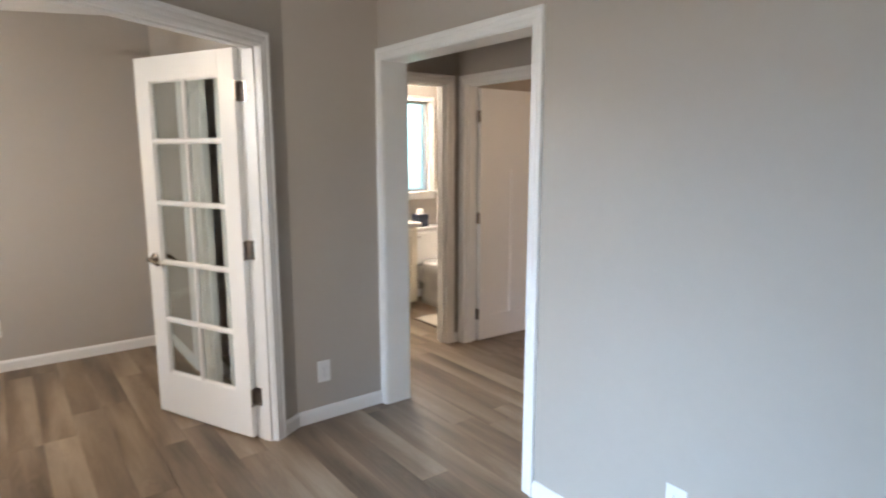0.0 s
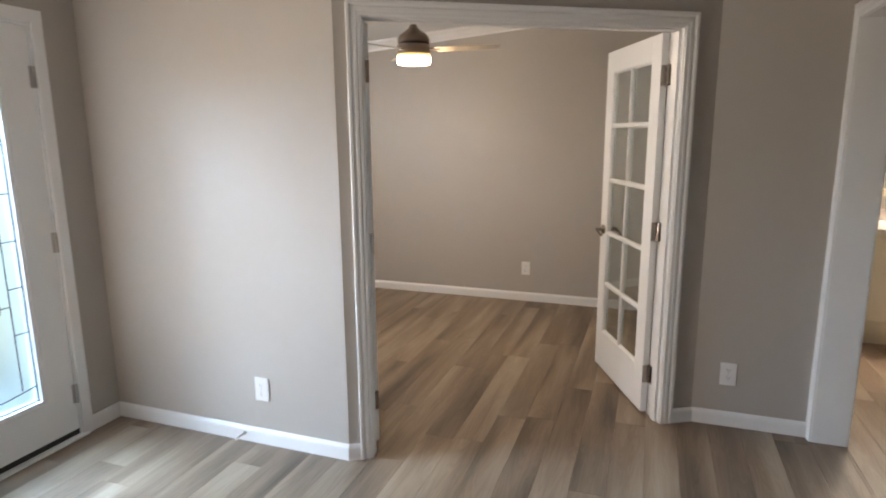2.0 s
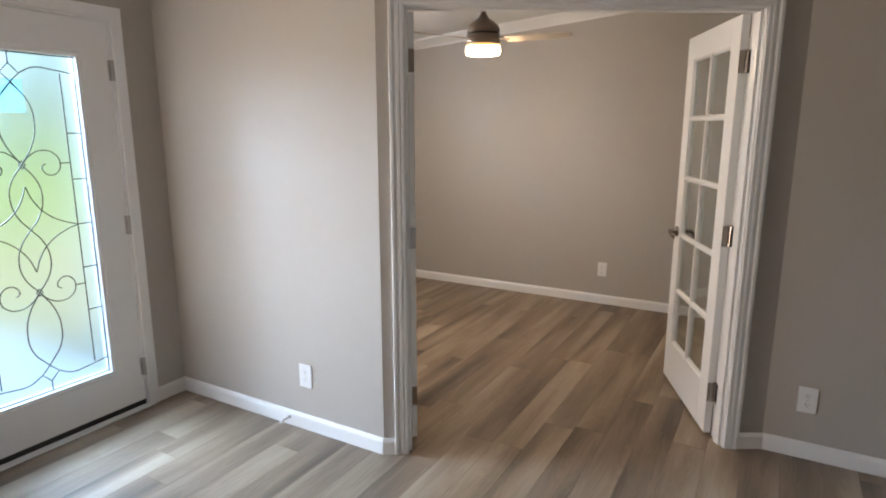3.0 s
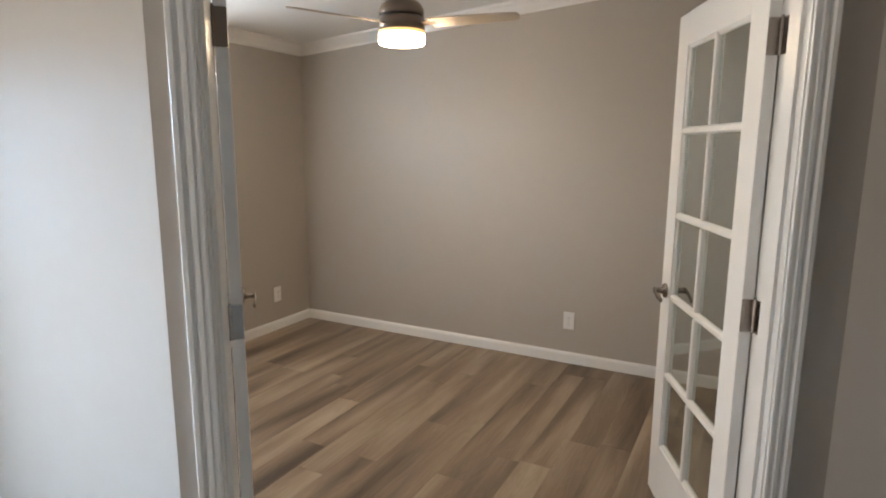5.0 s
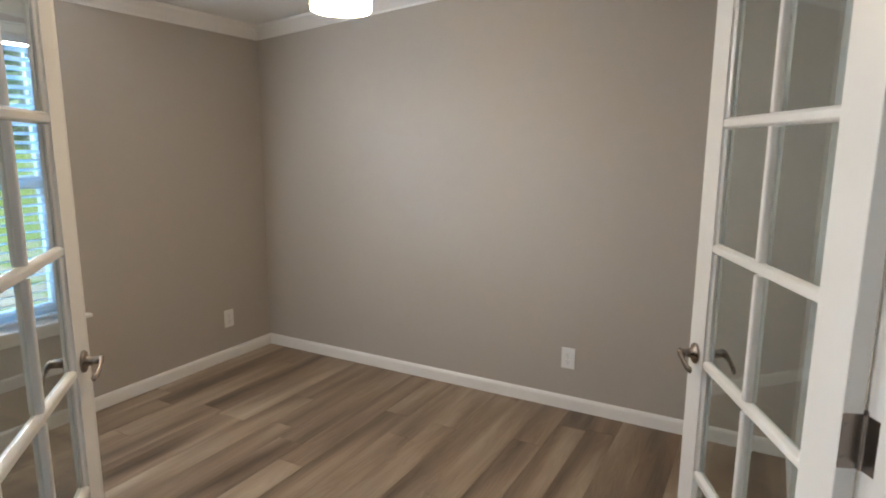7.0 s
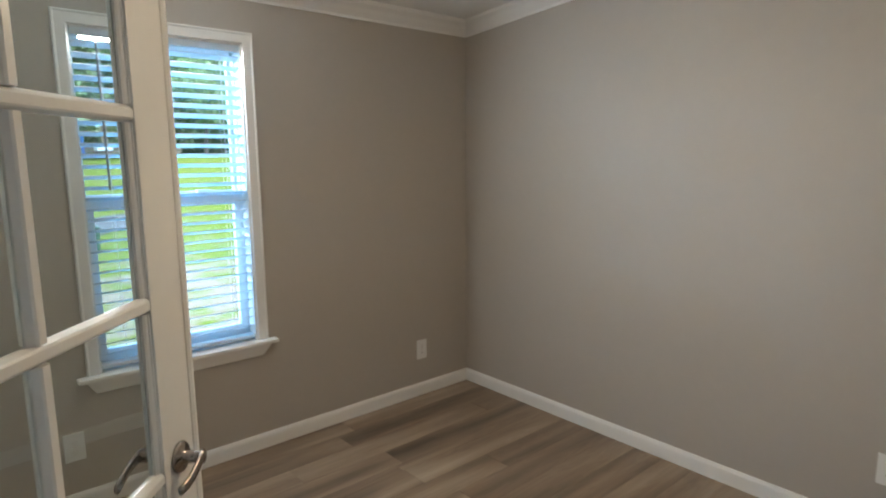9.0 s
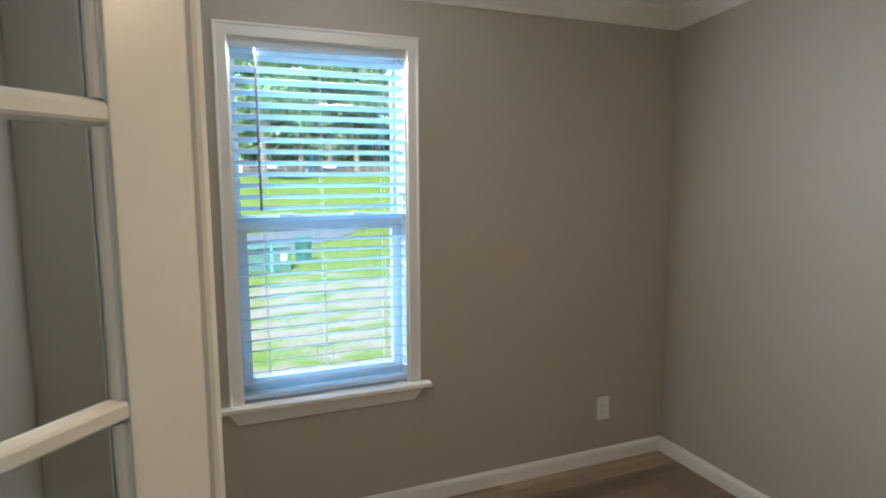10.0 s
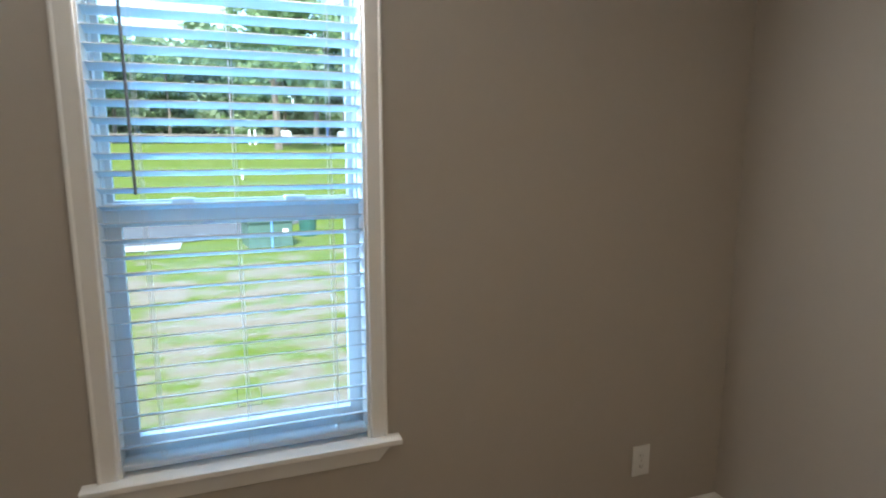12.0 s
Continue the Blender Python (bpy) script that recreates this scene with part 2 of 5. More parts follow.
STICKER = mat("teal_film_label", (0.34, 0.62, 0.64), 0.5, var=0.03)
add_translucency(STICKER, 0.6, (0.42, 0.62, 0.64, 1))
LAWN = lawn_mat()
ASPHALT = mat("grey_asphalt", (0.065, 0.066, 0.070), 0.9, var=0.08, scale=1.5, fine=60, bump=0.4)
CONCRETE = mat("pale_concrete", (0.30, 0.29, 0.275), 0.85, var=0.06, scale=2)
UTIL = mat("green_utility_paint", (0.055, 0.10, 0.075), 0.5, var=0.08)
UTIL2 = mat("dark_green_bin_plastic", (0.02, 0.075, 0.055), 0.45, var=0.08)
STAKE = mat("blue_marker_paint", (0.10, 0.22, 0.55), 0.6)
FENCE = mat("weathered_fence_wood", (0.16, 0.13, 0.11), 0.85, var=0.15)
BARK = mat("tree_bark", (0.13, 0.10, 0.075), 0.9, var=0.2, scale=4, bump=0.6, bump_scale=30)
# leaf tones paler and greyer than foliage, with distance haze put into them
LEAF = leaf_mat("tree_leaf", (0.11, 0.17, 0.075), (0.22, 0.30, 0.15))
LEAF2 = leaf_mat("wood_leaf", (0.14, 0.19, 0.12), (0.28, 0.34, 0.21))
for m in (LEAF, LEAF2):
    add_translucency(m, 0.5, (0.26, 0.38, 0.14, 1))
SIDING = mat("pale_siding", (0.70, 0.70, 0.68), 0.7, var=0.04)


# ---- building helpers ----
def mesh_from(name, bm):
    me = bpy.data.meshes.new(name)
    bm.to_mesh(me)
    bm.free()
    return me


def part(name, bm, material, parent=None, label="", smooth=False):
    me = mesh_from(name, bm) if isinstance(bm, bmesh.types.BMesh) else bm
    if not me.materials:
        me.materials.append(material)
    if smooth:
        for p in me.polygons:
            p.use_smooth = True
    ob = new(name, me)
    if parent is not None:
        ob.parent = parent
    if label:
        ob["label"] = label
    return ob


def empty(name, m, label, category, group="", kind=""):
    ob = new(name)
    ob.empty_display_size = 0.1
    ob.matrix_world = m
    return tagged(ob, label, category, group, kind)


def box(bm, x0, x1, y0, y1, z0, z1, bevel=0.0, m=None):
    r = bmesh.ops.create_cube(bm, size=1.0)
    vs = r["verts"]
    for v in vs:
        v.co = Vector((x0 + (v.co.x + 0.5) * (x1 - x0), y0 + (v.co.y + 0.5) * (y1 - y0), z0 + (v.co.z + 0.5) * (z1 - z0)))
    if bevel:
        es = list({e for v in vs for e in v.link_edges})
        out = bmesh.ops.bevel(bm, geom=es, offset=bevel, segments=2, affect="EDGES", profile=0.6)
        vs = list({v for f in out["faces"] for v in f.verts} | {v for v in vs if v.is_valid})
    if m is not None:
        for v in vs:
            v.co = m @ v.co
    return bm


def boxes(*specs, bevel=0.0):
    bm = bmesh.new()
    for s in specs:
        box(bm, *s, bevel=bevel)
    return bm


def cyl(bm, r, z0, z1, m=None, seg=24, r2=None, cap=True):
    mm = Matrix.Translation((0, 0, (z0 + z1) / 2))
    if m is not None:
        mm = m @ mm
    bmesh.ops.create_cone(bm, cap_ends=cap, segments=seg, radius1=r, radius2=r if r2 is None else r2, depth=z1 - z0, matrix=mm)
    return bm


def lathe(profile, seg=32):
    """A turned body from (radius, height) pairs."""
    bm = bmesh.new()
    rings = []
    for r, z in profile:
        if r < 1e-5:
            rings.append([bm.verts.new((0, 0, z))])
        else:
            rings.append([bm.verts.new((r * math.cos(2 * math.pi * i / seg), r * math.sin(2 * math.pi * i / seg), z)) for i in range(seg)])
    for a, b in zip(rings, rings[1:]):
        for i in range(seg):
            j = (i + 1) % seg
            f = [a[i % len(a)], a[j % len(a)], b[j % len(b)], b[i % len(b)]]
            f = [v for k, v in enumerate(f) if v not in f[:k]]
            if len(f) > 2:
                bm.faces.new(f)
    bmesh.ops.recalc_face_normals(bm, faces=bm.faces)
    return bm


def ceil_z(x):
    return 2.335 + 0.078 * (x + 2.37)


def prism(poly, z0, z1=None):
    """Upright body on a plan outline; without z1 it reaches the sloping ceiling."""
    bm = bmesh.new()
    lo = [bm.verts.new((x, y, z0)) for x, y in poly]
    hi = [bm.verts.new((x, y, ceil_z(x) + 0.02 if z1 is None else z1)) for x, y in poly]
    n = len(poly)
    bm.faces.new(lo[::-1])
    bm.faces.new(hi)
    for i in range(n):
        bm.faces.new((lo[i], lo[(i + 1) % n], hi[(i + 1) % n], hi[i]))
    bmesh.ops.recalc_face_normals(bm, faces=bm.faces)
    return bm


def joined(*bms):
    out = bmesh.new()
    for b in bms:
        me = mesh_from("tmp", b)
        out.from_mesh(me)
        bpy.data.meshes.remove(me)
    return out


def rect(x0, x1, y0, y1):
    return [(x0, y0), (x1, y0), (x1, y1), (x0, y1)]


def sweep(profile, p0, p1, out, up, cut0=0.0, cut1=0.0, mit0=0.0, mit1=0.0):
    """A straight moulding from p0 to p1. profile: (outwards, upwards) outline; cut, mit: mitre per metre outwards and across."""
    p0, p1, out, up = Vector(p0), Vector(p1), Vector(out).normalized(), Vector(up).normalized()
    along = (p1 - p0).normalized()
    bm = bmesh.new()
    a = [bm.verts.new(p0 + out * o + up * u + along * (cut0 * o + mit0 * u)) for o, u in profile]
    b = [bm.verts.new(p1 + out * o + up * u - along * (cut1 * o + mit1 * u)) for o, u in profile]
    n = len(profile)
    for i in range(n):
        bm.faces.new((a[i], a[(i + 1) % n], b[(i + 1) % n], b[i]))
    bm.faces.new(a[::-1])
    bm.faces.new(b)
    bmesh.ops.recalc_face_normals(bm, faces=bm.faces)
    return bm


# profiles: (away from the wall, across)
BASE_P = [(0, 0), (0.014, 0), (0.014, 0.058), (0.0125, 0.067), (0.008, 0.075), (0.006, 0.080), (0, 0.080)]
CASE_P = [(0, 0), (0.010, 0), (0.0115, 0.006), (0.0115, 0.018), (0.014, 0.022), (0.0145, 0.034), (0.0115, 0.038), (0.0125, 0.044), (0.018, 0.050), (0.0185, 0.062), (0.016, 0.065), (0, 0.065)]
CROWN_P = [(0, 0), (0.006, 0), (0.008, 0.012), (0.016, 0.020), (0.030, 0.034), (0.044, 0.052), (0.056, 0.062), (0.066, 0.070), (0.070, 0.085), (0.070, 0.10), (0, 0.10)]

# ---- plan ----
XW, YN, XE = -2.37, 5.30, 1.13          # office: west, north, east faces
XL, YA = -1.69, 2.293                   # living room: west face, north face
XH0, XH1 = 1.89, 2.045                  # wall between living room and hall
YC = 3.25                               # short wall beside the hall opening
A2, U2 = Vector((-0.240, YA)), Vector((1.57, 0.962)).normalized()
N2 = Vector((-U2.y, U2.x))              # into the office
S0, S1, THK = 0.123, 1.648, 0.115        # double-door opening along the angled wall
HEAD = 2.030
# where the angled wall's inner face meets the office's south and east walls
INX = A2.x + N2.x * THK + U2.x * (THK - N2.y * THK) / U2.y


XEY = A2.y + N2.y * THK + U2.y * (XE - A2.x - N2.x * THK) / U2.x


def dg(s, n=0.0):
    p = A2 + U2 * s + N2 * n
    return (p.x, p.y)


def structure(name, bm, material, label, category):
    return tagged(part(name, bm, material), label, category, kind="structure")


# walls
structure("wall_office_west", joined(prism(rect(XW - 0.15, XW, 2.412, 3.1195), 0), prism(rect(XW - 0.15, XW, 3.8375, YN + 0.115), 0),
          prism(rect(XW - 0.15, XW, 3.1195, 3.8375), 0, 0.569), prism(rect(XW - 0.15, XW, 3.1195, 3.8375), 2.0485)), WALL, "greige painted outer wall with a window opening", "wall")
structure("wall_office_north", prism(rect(XW, 1.245, YN, YN + 0.115), 0), WALL, "plain greige painted wall of the empty office", "wall")
structure("wall_office_east", joined(prism(rect(XE, 1.245, 3.365, 3.72), 0), prism(rect(XE, 1.245, 4.50, YN), 0), prism(rect(XE, 1.245, 3.72, 4.50), 2.015)), WALL, "greige painted wall with the closet doorway", "wall")
structure("wall_living_north", prism([(XW - 0.15, YA), (A2.x, YA), (INX, YA + THK), (XW - 0.15, YA + THK)], 0), WALL, "greige painted wall beside the front door", "wall")
structure("wall_angled", joined(prism([dg(0), dg(S0 - 0.02), dg(S0 - 0.02, THK), (INX, YA + THK)], 0),
          prism([dg(S1 + 0.02), (1.33, YC), (1.33, YC + THK), (XE, YC + THK), (XE, XEY), dg(S1 + 0.02, THK)], 0),
          prism([dg(S0 - 0.02), dg(S1 + 0.02), dg(S1 + 0.02, THK), dg(S0 - 0.02, THK)], HEAD + 0.02)), WALL, "angled greige wall with the double-door opening", "wall")
structure("wall_short_return", prism(rect(1.33, XH0, YC, YC + THK), 0), WALL, "short greige wall beside the hall opening", "wall")
# includes an unseen side opening added for the fill lamp
structure("wall_living_west", joined(prism(rect(XL - 0.15, XL, -3.6, 0.32), 0), prism(rect(XL - 0.15, XL, 0.96, 1.095), 0), prism(rect(XL - 0.15, XL, 0.32, 0.96), 0, 0.2), prism(rect(XL - 0.15, XL, 0.32, 0.96), 2.0), prism(rect(XL - 0.15, XL, 2.075, YA), 0), prism(rect(XL - 0.15, XL, 1.095, 2.075), 2.075)),
          WALL, "greige outer wall with the front door", "wall")
structure("wall_hall_side", joined(prism(rect(XH0, XH1, -3.6, 2.015), 0), prism(rect(XH0, XH1, 3.215, YC + THK), 0), prism(rect(XH0, XH1, 2.015, 3.215), 2.050)),
          WALL, "greige wall with a cased opening to the hall", "wall")
structure("wall_living_south", joined(prism(rect(XL - 0.15, XH1, -3.75, -3.6), 0)),
          WALL, "plain rear wall of the living room", "wall")
structure("wall_bath_south", joined(prism(rect(1.90, 2.105, 3.91, 4.025), 0), prism(rect(2.905, 3.125, 3.91, 4.025), 0), prism(rect(2.105, 2.905, 3.91, 4.025), 2.05)), WALL, "greige hall wall with the bathroom doorway", "wall")
structure("wall_hall_east", joined(prism(rect(3.01, 3.125, 1.0, 3.05), 0), prism(rect(3.01, 3.125, 3.85, 3.91), 0), prism(rect(3.01, 3.125, 3.05, 3.85), 2.05)), WALL, "greige hall wall with a bedroom doorway", "wall")
structure("wall_hall_south", joined(prism(rect(XH1, 4.0, 0.88, 1.0), 0), prism(rect(5.2, 6.2, 0.88, 1.0), 0), prism(rect(4.0, 5.2, 0.88, 0.93), 0)), WALL, "plain end wall of hall and bedroom", "wall")
structure("wall_closet_back", joined(prism(rect(1.80, 1.90, YC + THK, 5.36), 0), prism(rect(1.245, 1.80, 4.70, 4.80), 0)), WALL, "plain wall between the closet and the hall", "wall")
structure("wall_bedroom_east", prism(rect(6.2, 6.3, 0.88, 4.025), 0), WALL, "plain far wall of the dark bedroom", "wall")
structure("wall_bedroom_north", prism(rect(3.125, 6.2, 3.91, 4.025), 0), WALL, "plain side wall of the dark bedroom", "wall")
structure("wall_bath_north", joined(prism(rect(1.245, 3.455, 5.36, 5.51), 0), prism(rect(3.765, 4.15, 5.36, 5.51), 0), prism(rect(3.455, 3.765, 5.36, 5.51), 0, 1.13), prism(rect(3.455, 3.765, 5.36, 5.51), 2.04)),
          WALL, "bathroom wall with a small window", "wall")
structure("wall_bath_west", prism(rect(1.13, 1.245, 5.415, 5.51), 0), WALL, "plain bathroom end wall", "wall")
structure("wall_bath_east", prism(rect(4.05, 4.15, 4.025, 5.36), 0), WALL, "plain bathroom side wall", "wall")


def slab_ceiling():
    bm = bmesh.new()
    vs = []
    for x, y in rect(-2.6, 6.4, -3.8, 5.8):
        vs.append((bm.verts.new((x, y, ceil_z(x))), bm.verts.new((x, y, ceil_z(x) + 0.12))))
    lo, hi = [a for a, b in vs], [b for a, b in vs]
    bm.faces.new(lo[::-1])
    bm.faces.new(hi)
    for i in range(4):
        bm.faces.new((lo[i], lo[(i + 1) % 4], hi[(i + 1) % 4], hi[i]))
    bmesh.ops.recalc_face_normals(bm, faces=bm.faces)
    return bm


structure("ceiling", slab_ceiling(), CEIL, "white textured ceiling that slopes up from the outer wall", "ceiling")


# trims
def wall_base(p0, p1, out):
    return sweep(BASE_P, (*p0, 0), (*p1, 0), (*out, 0), (0, 0, 1))


def baseboard(label, *runs):
    return structure("baseboard", joined(*[wall_base(*r) for r in runs]), TRIM, label, "baseboard")


baseboard("white baseboard along the office walls", ((XW, 2.412), (XW, YN), (1, 0)), ((XW, YN), (XE, YN), (0, -1)), ((XE, YN), (XE, 4.55), (-1, 0)), ((XE, 3.67), (XE, 3.30), (-1, 0)), ((XW, 2.412), (-0.26, 2.412), (0, 1)))
nv = (-N2.x, -N2.y)
baseboard("white baseboard wrapping the corner beside the double doors", ((XL, YA), (A2.x + 0.006, YA), (0, -1)), (dg(-0.006), dg(S0 - 0.066), nv))
baseboard("white baseboard in the inner corner by the hall opening", (dg(S1 + 0.066), (1.33, YC), nv), ((1.326, YC), (XH0, YC), (0, -1)))
baseboard("white baseboard beside the front door", ((XL, 2.112), (XL, YA), (1, 0)), ((XL, -3.6), (XL, 1.058), (1, 0)))
baseboard("white baseboard along the long living room wall", ((XH0, -3.6), (XH0, 1.965), (-1, 0)))
baseboard("white baseboard in the hall", ((2.955, 3.91), (3.01, 3.91), (0, -1)), ((3.01, 1.0), (3.01, 3.0), (-1, 0)), ((XH1, 1.0), (XH1, 1.965), (1, 0)))
baseboard("white baseboard in the bathroom", ((3.32, 5.36), (4.05, 5.36), (0, -1)), ((4.05, 4.025), (4.05, 5.36), (-1, 0)), ((1.245, 4.025), (1.245, 5.36), (1, 0)))

crown_bms = [sweep(CROWN_P, (XW, 2.412, ceil_z(XW) - 0.085), (XW, YN, ceil_z(XW) - 0.085), (1, 0, 0), (0, 0, 1), 1, 1),
             sweep(CROWN_P, (XW, YN, ceil_z(XW) - 0.085), (XE, YN, ceil_z(XE) - 0.085), (0, -1, 0), (0, 0, 1), 1, 1),
             sweep(CROWN_P, (XE, YN, ceil_z(XE) - 0.085), (XE, 3.30, ceil_z(XE) - 0.085), (-1, 0, 0), (0, 0, 1), 1, 0),
             sweep(CROWN_P, (XW, 2.412, ceil_z(XW) - 0.085), (-0.30, 2.412, ceil_z(-0.30) - 0.085), (0, 1, 0), (0, 0, 1), 1, 0)]
structure("crown_trim", joined(*crown_bms), TRIM, "white crown moulding along the office ceiling", "crown moulding")


def casing_bm(pl, pr, top, out, z0=0.0):
    """Mitred moulding round an opening: pl, pr its edges on the wall face (pl to pr is the way along)."""
    pl, pr = Vector((*pl, 0)), Vector((*pr, 0))
    along = (pr - pl).normalized()
    o = Vector((*out, 0))
    up = Vector((0, 0, 1))
    pl, pr = pl - along * 0.004, pr + along * 0.004
    t = top + 0.004
    return joined(sweep(CASE_P, pl + up * z0, pl + up * t, o, -along, 0, 0, 0, -1), sweep(CASE_P, pr + up * z0, pr + up * t, o, along, 0, 0, 0, -1),
                  sweep(CASE_P, pl + up * t, pr + up * t, o, up, 0, 0, -1, -1))


def jamb_bm(pl, pr, depth, out, top):
    """Flat lining boards of an opening, flush with both wall faces; out points away from the wall on the side of pl, pr."""
    pl, pr, o = Vector(pl), Vector(pr), Vector(out)
    a = (pr - pl).normalized()
    f = lambda p, s, n: tuple(p + a * s - o * n)
    L = (pr - pl).length
    return joined(prism([f(pl, -0.02, 0), f(pl, 0, 0), f(pl, 0, depth), f(pl, -0.02, depth)], 0, top),
                  prism([f(pr, 0, 0), f(pr, 0.02, 0), f(pr, 0.02, depth), f(pr, 0, depth)], 0, top),
                  prism([f(pl, -0.02, 0), f(pl, L + 0.02, 0), f(pl, L + 0.02, depth), f(pl, -0.02, depth)], top, top + 0.02))


def cased(name, pl, pr, depth, out, top, label, stop=None, back=0.0):
    root = tagged(new(name), label, "door frame", kind="structure")
    part("jamb", jamb_bm(pl, pr, depth, out, top), TRIM, root)
    part("casing", casing_bm(pl, pr, top, out), TRIM, root)
    o = Vector(out)
    shift = (Vector(pr) - Vector(pl)).normalized() * back
    part("casing", casing_bm(tuple(Vector(pl) - o * depth - shift), tuple(Vector(pr) - o * depth), top, tuple(-o)), TRIM, root)
    if stop is not None:
        a = (Vector(pr) - Vector(pl)).normalized()
        L = (Vector(pr) - Vector(pl)).length
        f = lambda s, n: tuple(Vector(pl) + a * s - o * n)
        n0, n1 = stop
        part("stop_strip", joined(prism([f(0, n0), f(0.011, n0), f(0.011, n1), f(0, n1)], 0, top), prism([f(L - 0.011, n0), f(L, n0), f(L, n1), f(L - 0.011, n1)], 0, top),
                            prism([f(0.011, n0), f(L - 0.011, n0), f(L - 0.011, n1), f(0.011, n1)], top - 0.011, top)), TRIM, root)
    return root


cased("door_frame_office", dg(S0), dg(S1), THK, nv, HEAD, "white moulded casing round the double-door opening", (0.025, 0.073), 0.030)
cased("door_frame_closet", (XE, 3.74), (XE, 4.48), 0.115, (-1, 0), 1.995, "white cased closet doorway in the office")
cased("door_frame_hall", (XH0, 2.035), (XH0, 3.195), XH1 - XH0, (-1, 0), 2.030, "wide white cased opening to the hall")
cased("door_frame_bath", (2.125, 3.91), (2.885, 3.91), THK, (0, -1), 2.03, "white casing of the bathroom doorway", (0.03, 0.07))
cased("door_frame_bedroom", (3.01, 3.07), (3.01, 3.83), THK, (-1, 0), 2.03, "white casing of the bedroom doorway", (0.03, 0.07))


# ---- hardware shared by the doors ----
def hinge(parent, z, leaf_m, leaf2_m):
    """Two leaves and a knuckle; the knuckle's axis is the parent's z axis."""
    bm = bmesh.new()
    for i in range(3):
        cyl(bm, 0.0066, z - 0.050 + i * 0.0335, z - 0.050 + i * 0.0335 + 0.0325, seg=12)
    cyl(bm, 0.0045, z + 0.050, z + 0.056, seg=10)
    h = part("hinge", bm, NICKEL, parent, smooth=False)
    for mm in (leaf_m, leaf2_m):
        bm = bmesh.new()
        box(bm, 0.0, 0.0345, -0.0014, 0.0014, z - 0.0500, z + 0.0500, 0.0005)
        for k in (-0.030, 0.0, 0.030):
            cyl(bm, 0.0038, 0, 0.0018, pose(0.02 + (0.007 if k else -0.004), 0.0022, z + k, 90, 0, 0), seg=10)
        bmesh.ops.transform(bm, matrix=mm, verts=bm.verts)
        part("hinge_leaf", bm, NICKEL, h)
    return h


def lever_set(parent, x, z, thick, flip):
    """Rosettes and curved levers on both faces (faces at y=0 and y=thick); the lever points to the hinge side."""
    for side, y in ((-1, 0.0), (1, thick)):
        m = pose(x, y, z, 90 if side < 0 else -90)
        bm = lathe([(0, 0), (0.030, 0), (0.031, 0.004), (0.028, 0.009), (0.014, 0.011), (0.0115, 0.030), (0.012, 0.050), (0, 0.052)], 28)
        bmesh.ops.transform(bm, matrix=m, verts=bm.verts)
        k = part("lever_handle", bm, NICKEL, parent, "aged nickel lever", smooth=True)
        bm = bmesh.new()
        n = 12
        rings = []
        for i in range(n + 1):
            f = i / n
            px = x + flip * (-0.012 + 0.098 * f)
            py = y + side * (0.043 + 0.006 * math.sin(f * 3.1))
            pz = z - 0.018 * f * f * (3 - 2 * f) + 0.002 * math.sin(f * 5)
            w = 0.0130 - 0.003 * f
            rings.append([bm.verts.new((px, py + 0.0055 * math.cos(a), pz + w * math.sin(a))) for a in [k2 * math.pi / 4 for k2 in range(8)]])
        for a, b in zip(rings, rings[1:]):
            for i in range(8):
                bm.faces.new((a[i], a[(i + 1) % 8], b[(i + 1) % 8], b[i]))
        bm.faces.new(rings[0][::-1])
        bm.faces.new(rings[-1])
        bmesh.ops.recalc_face_normals(bm, faces=bm.faces)
        part("lever", bm, NICKEL, k, smooth=True)


# ---- glazed double doors ----
ANG_R, ANG_L = 114.2, 137.2
DW, DH, DT = 0.760, 2.012, 0.035
STILE, TOPR, BOTR, MUN = 0.114, 0.123, 0.247, 0.030


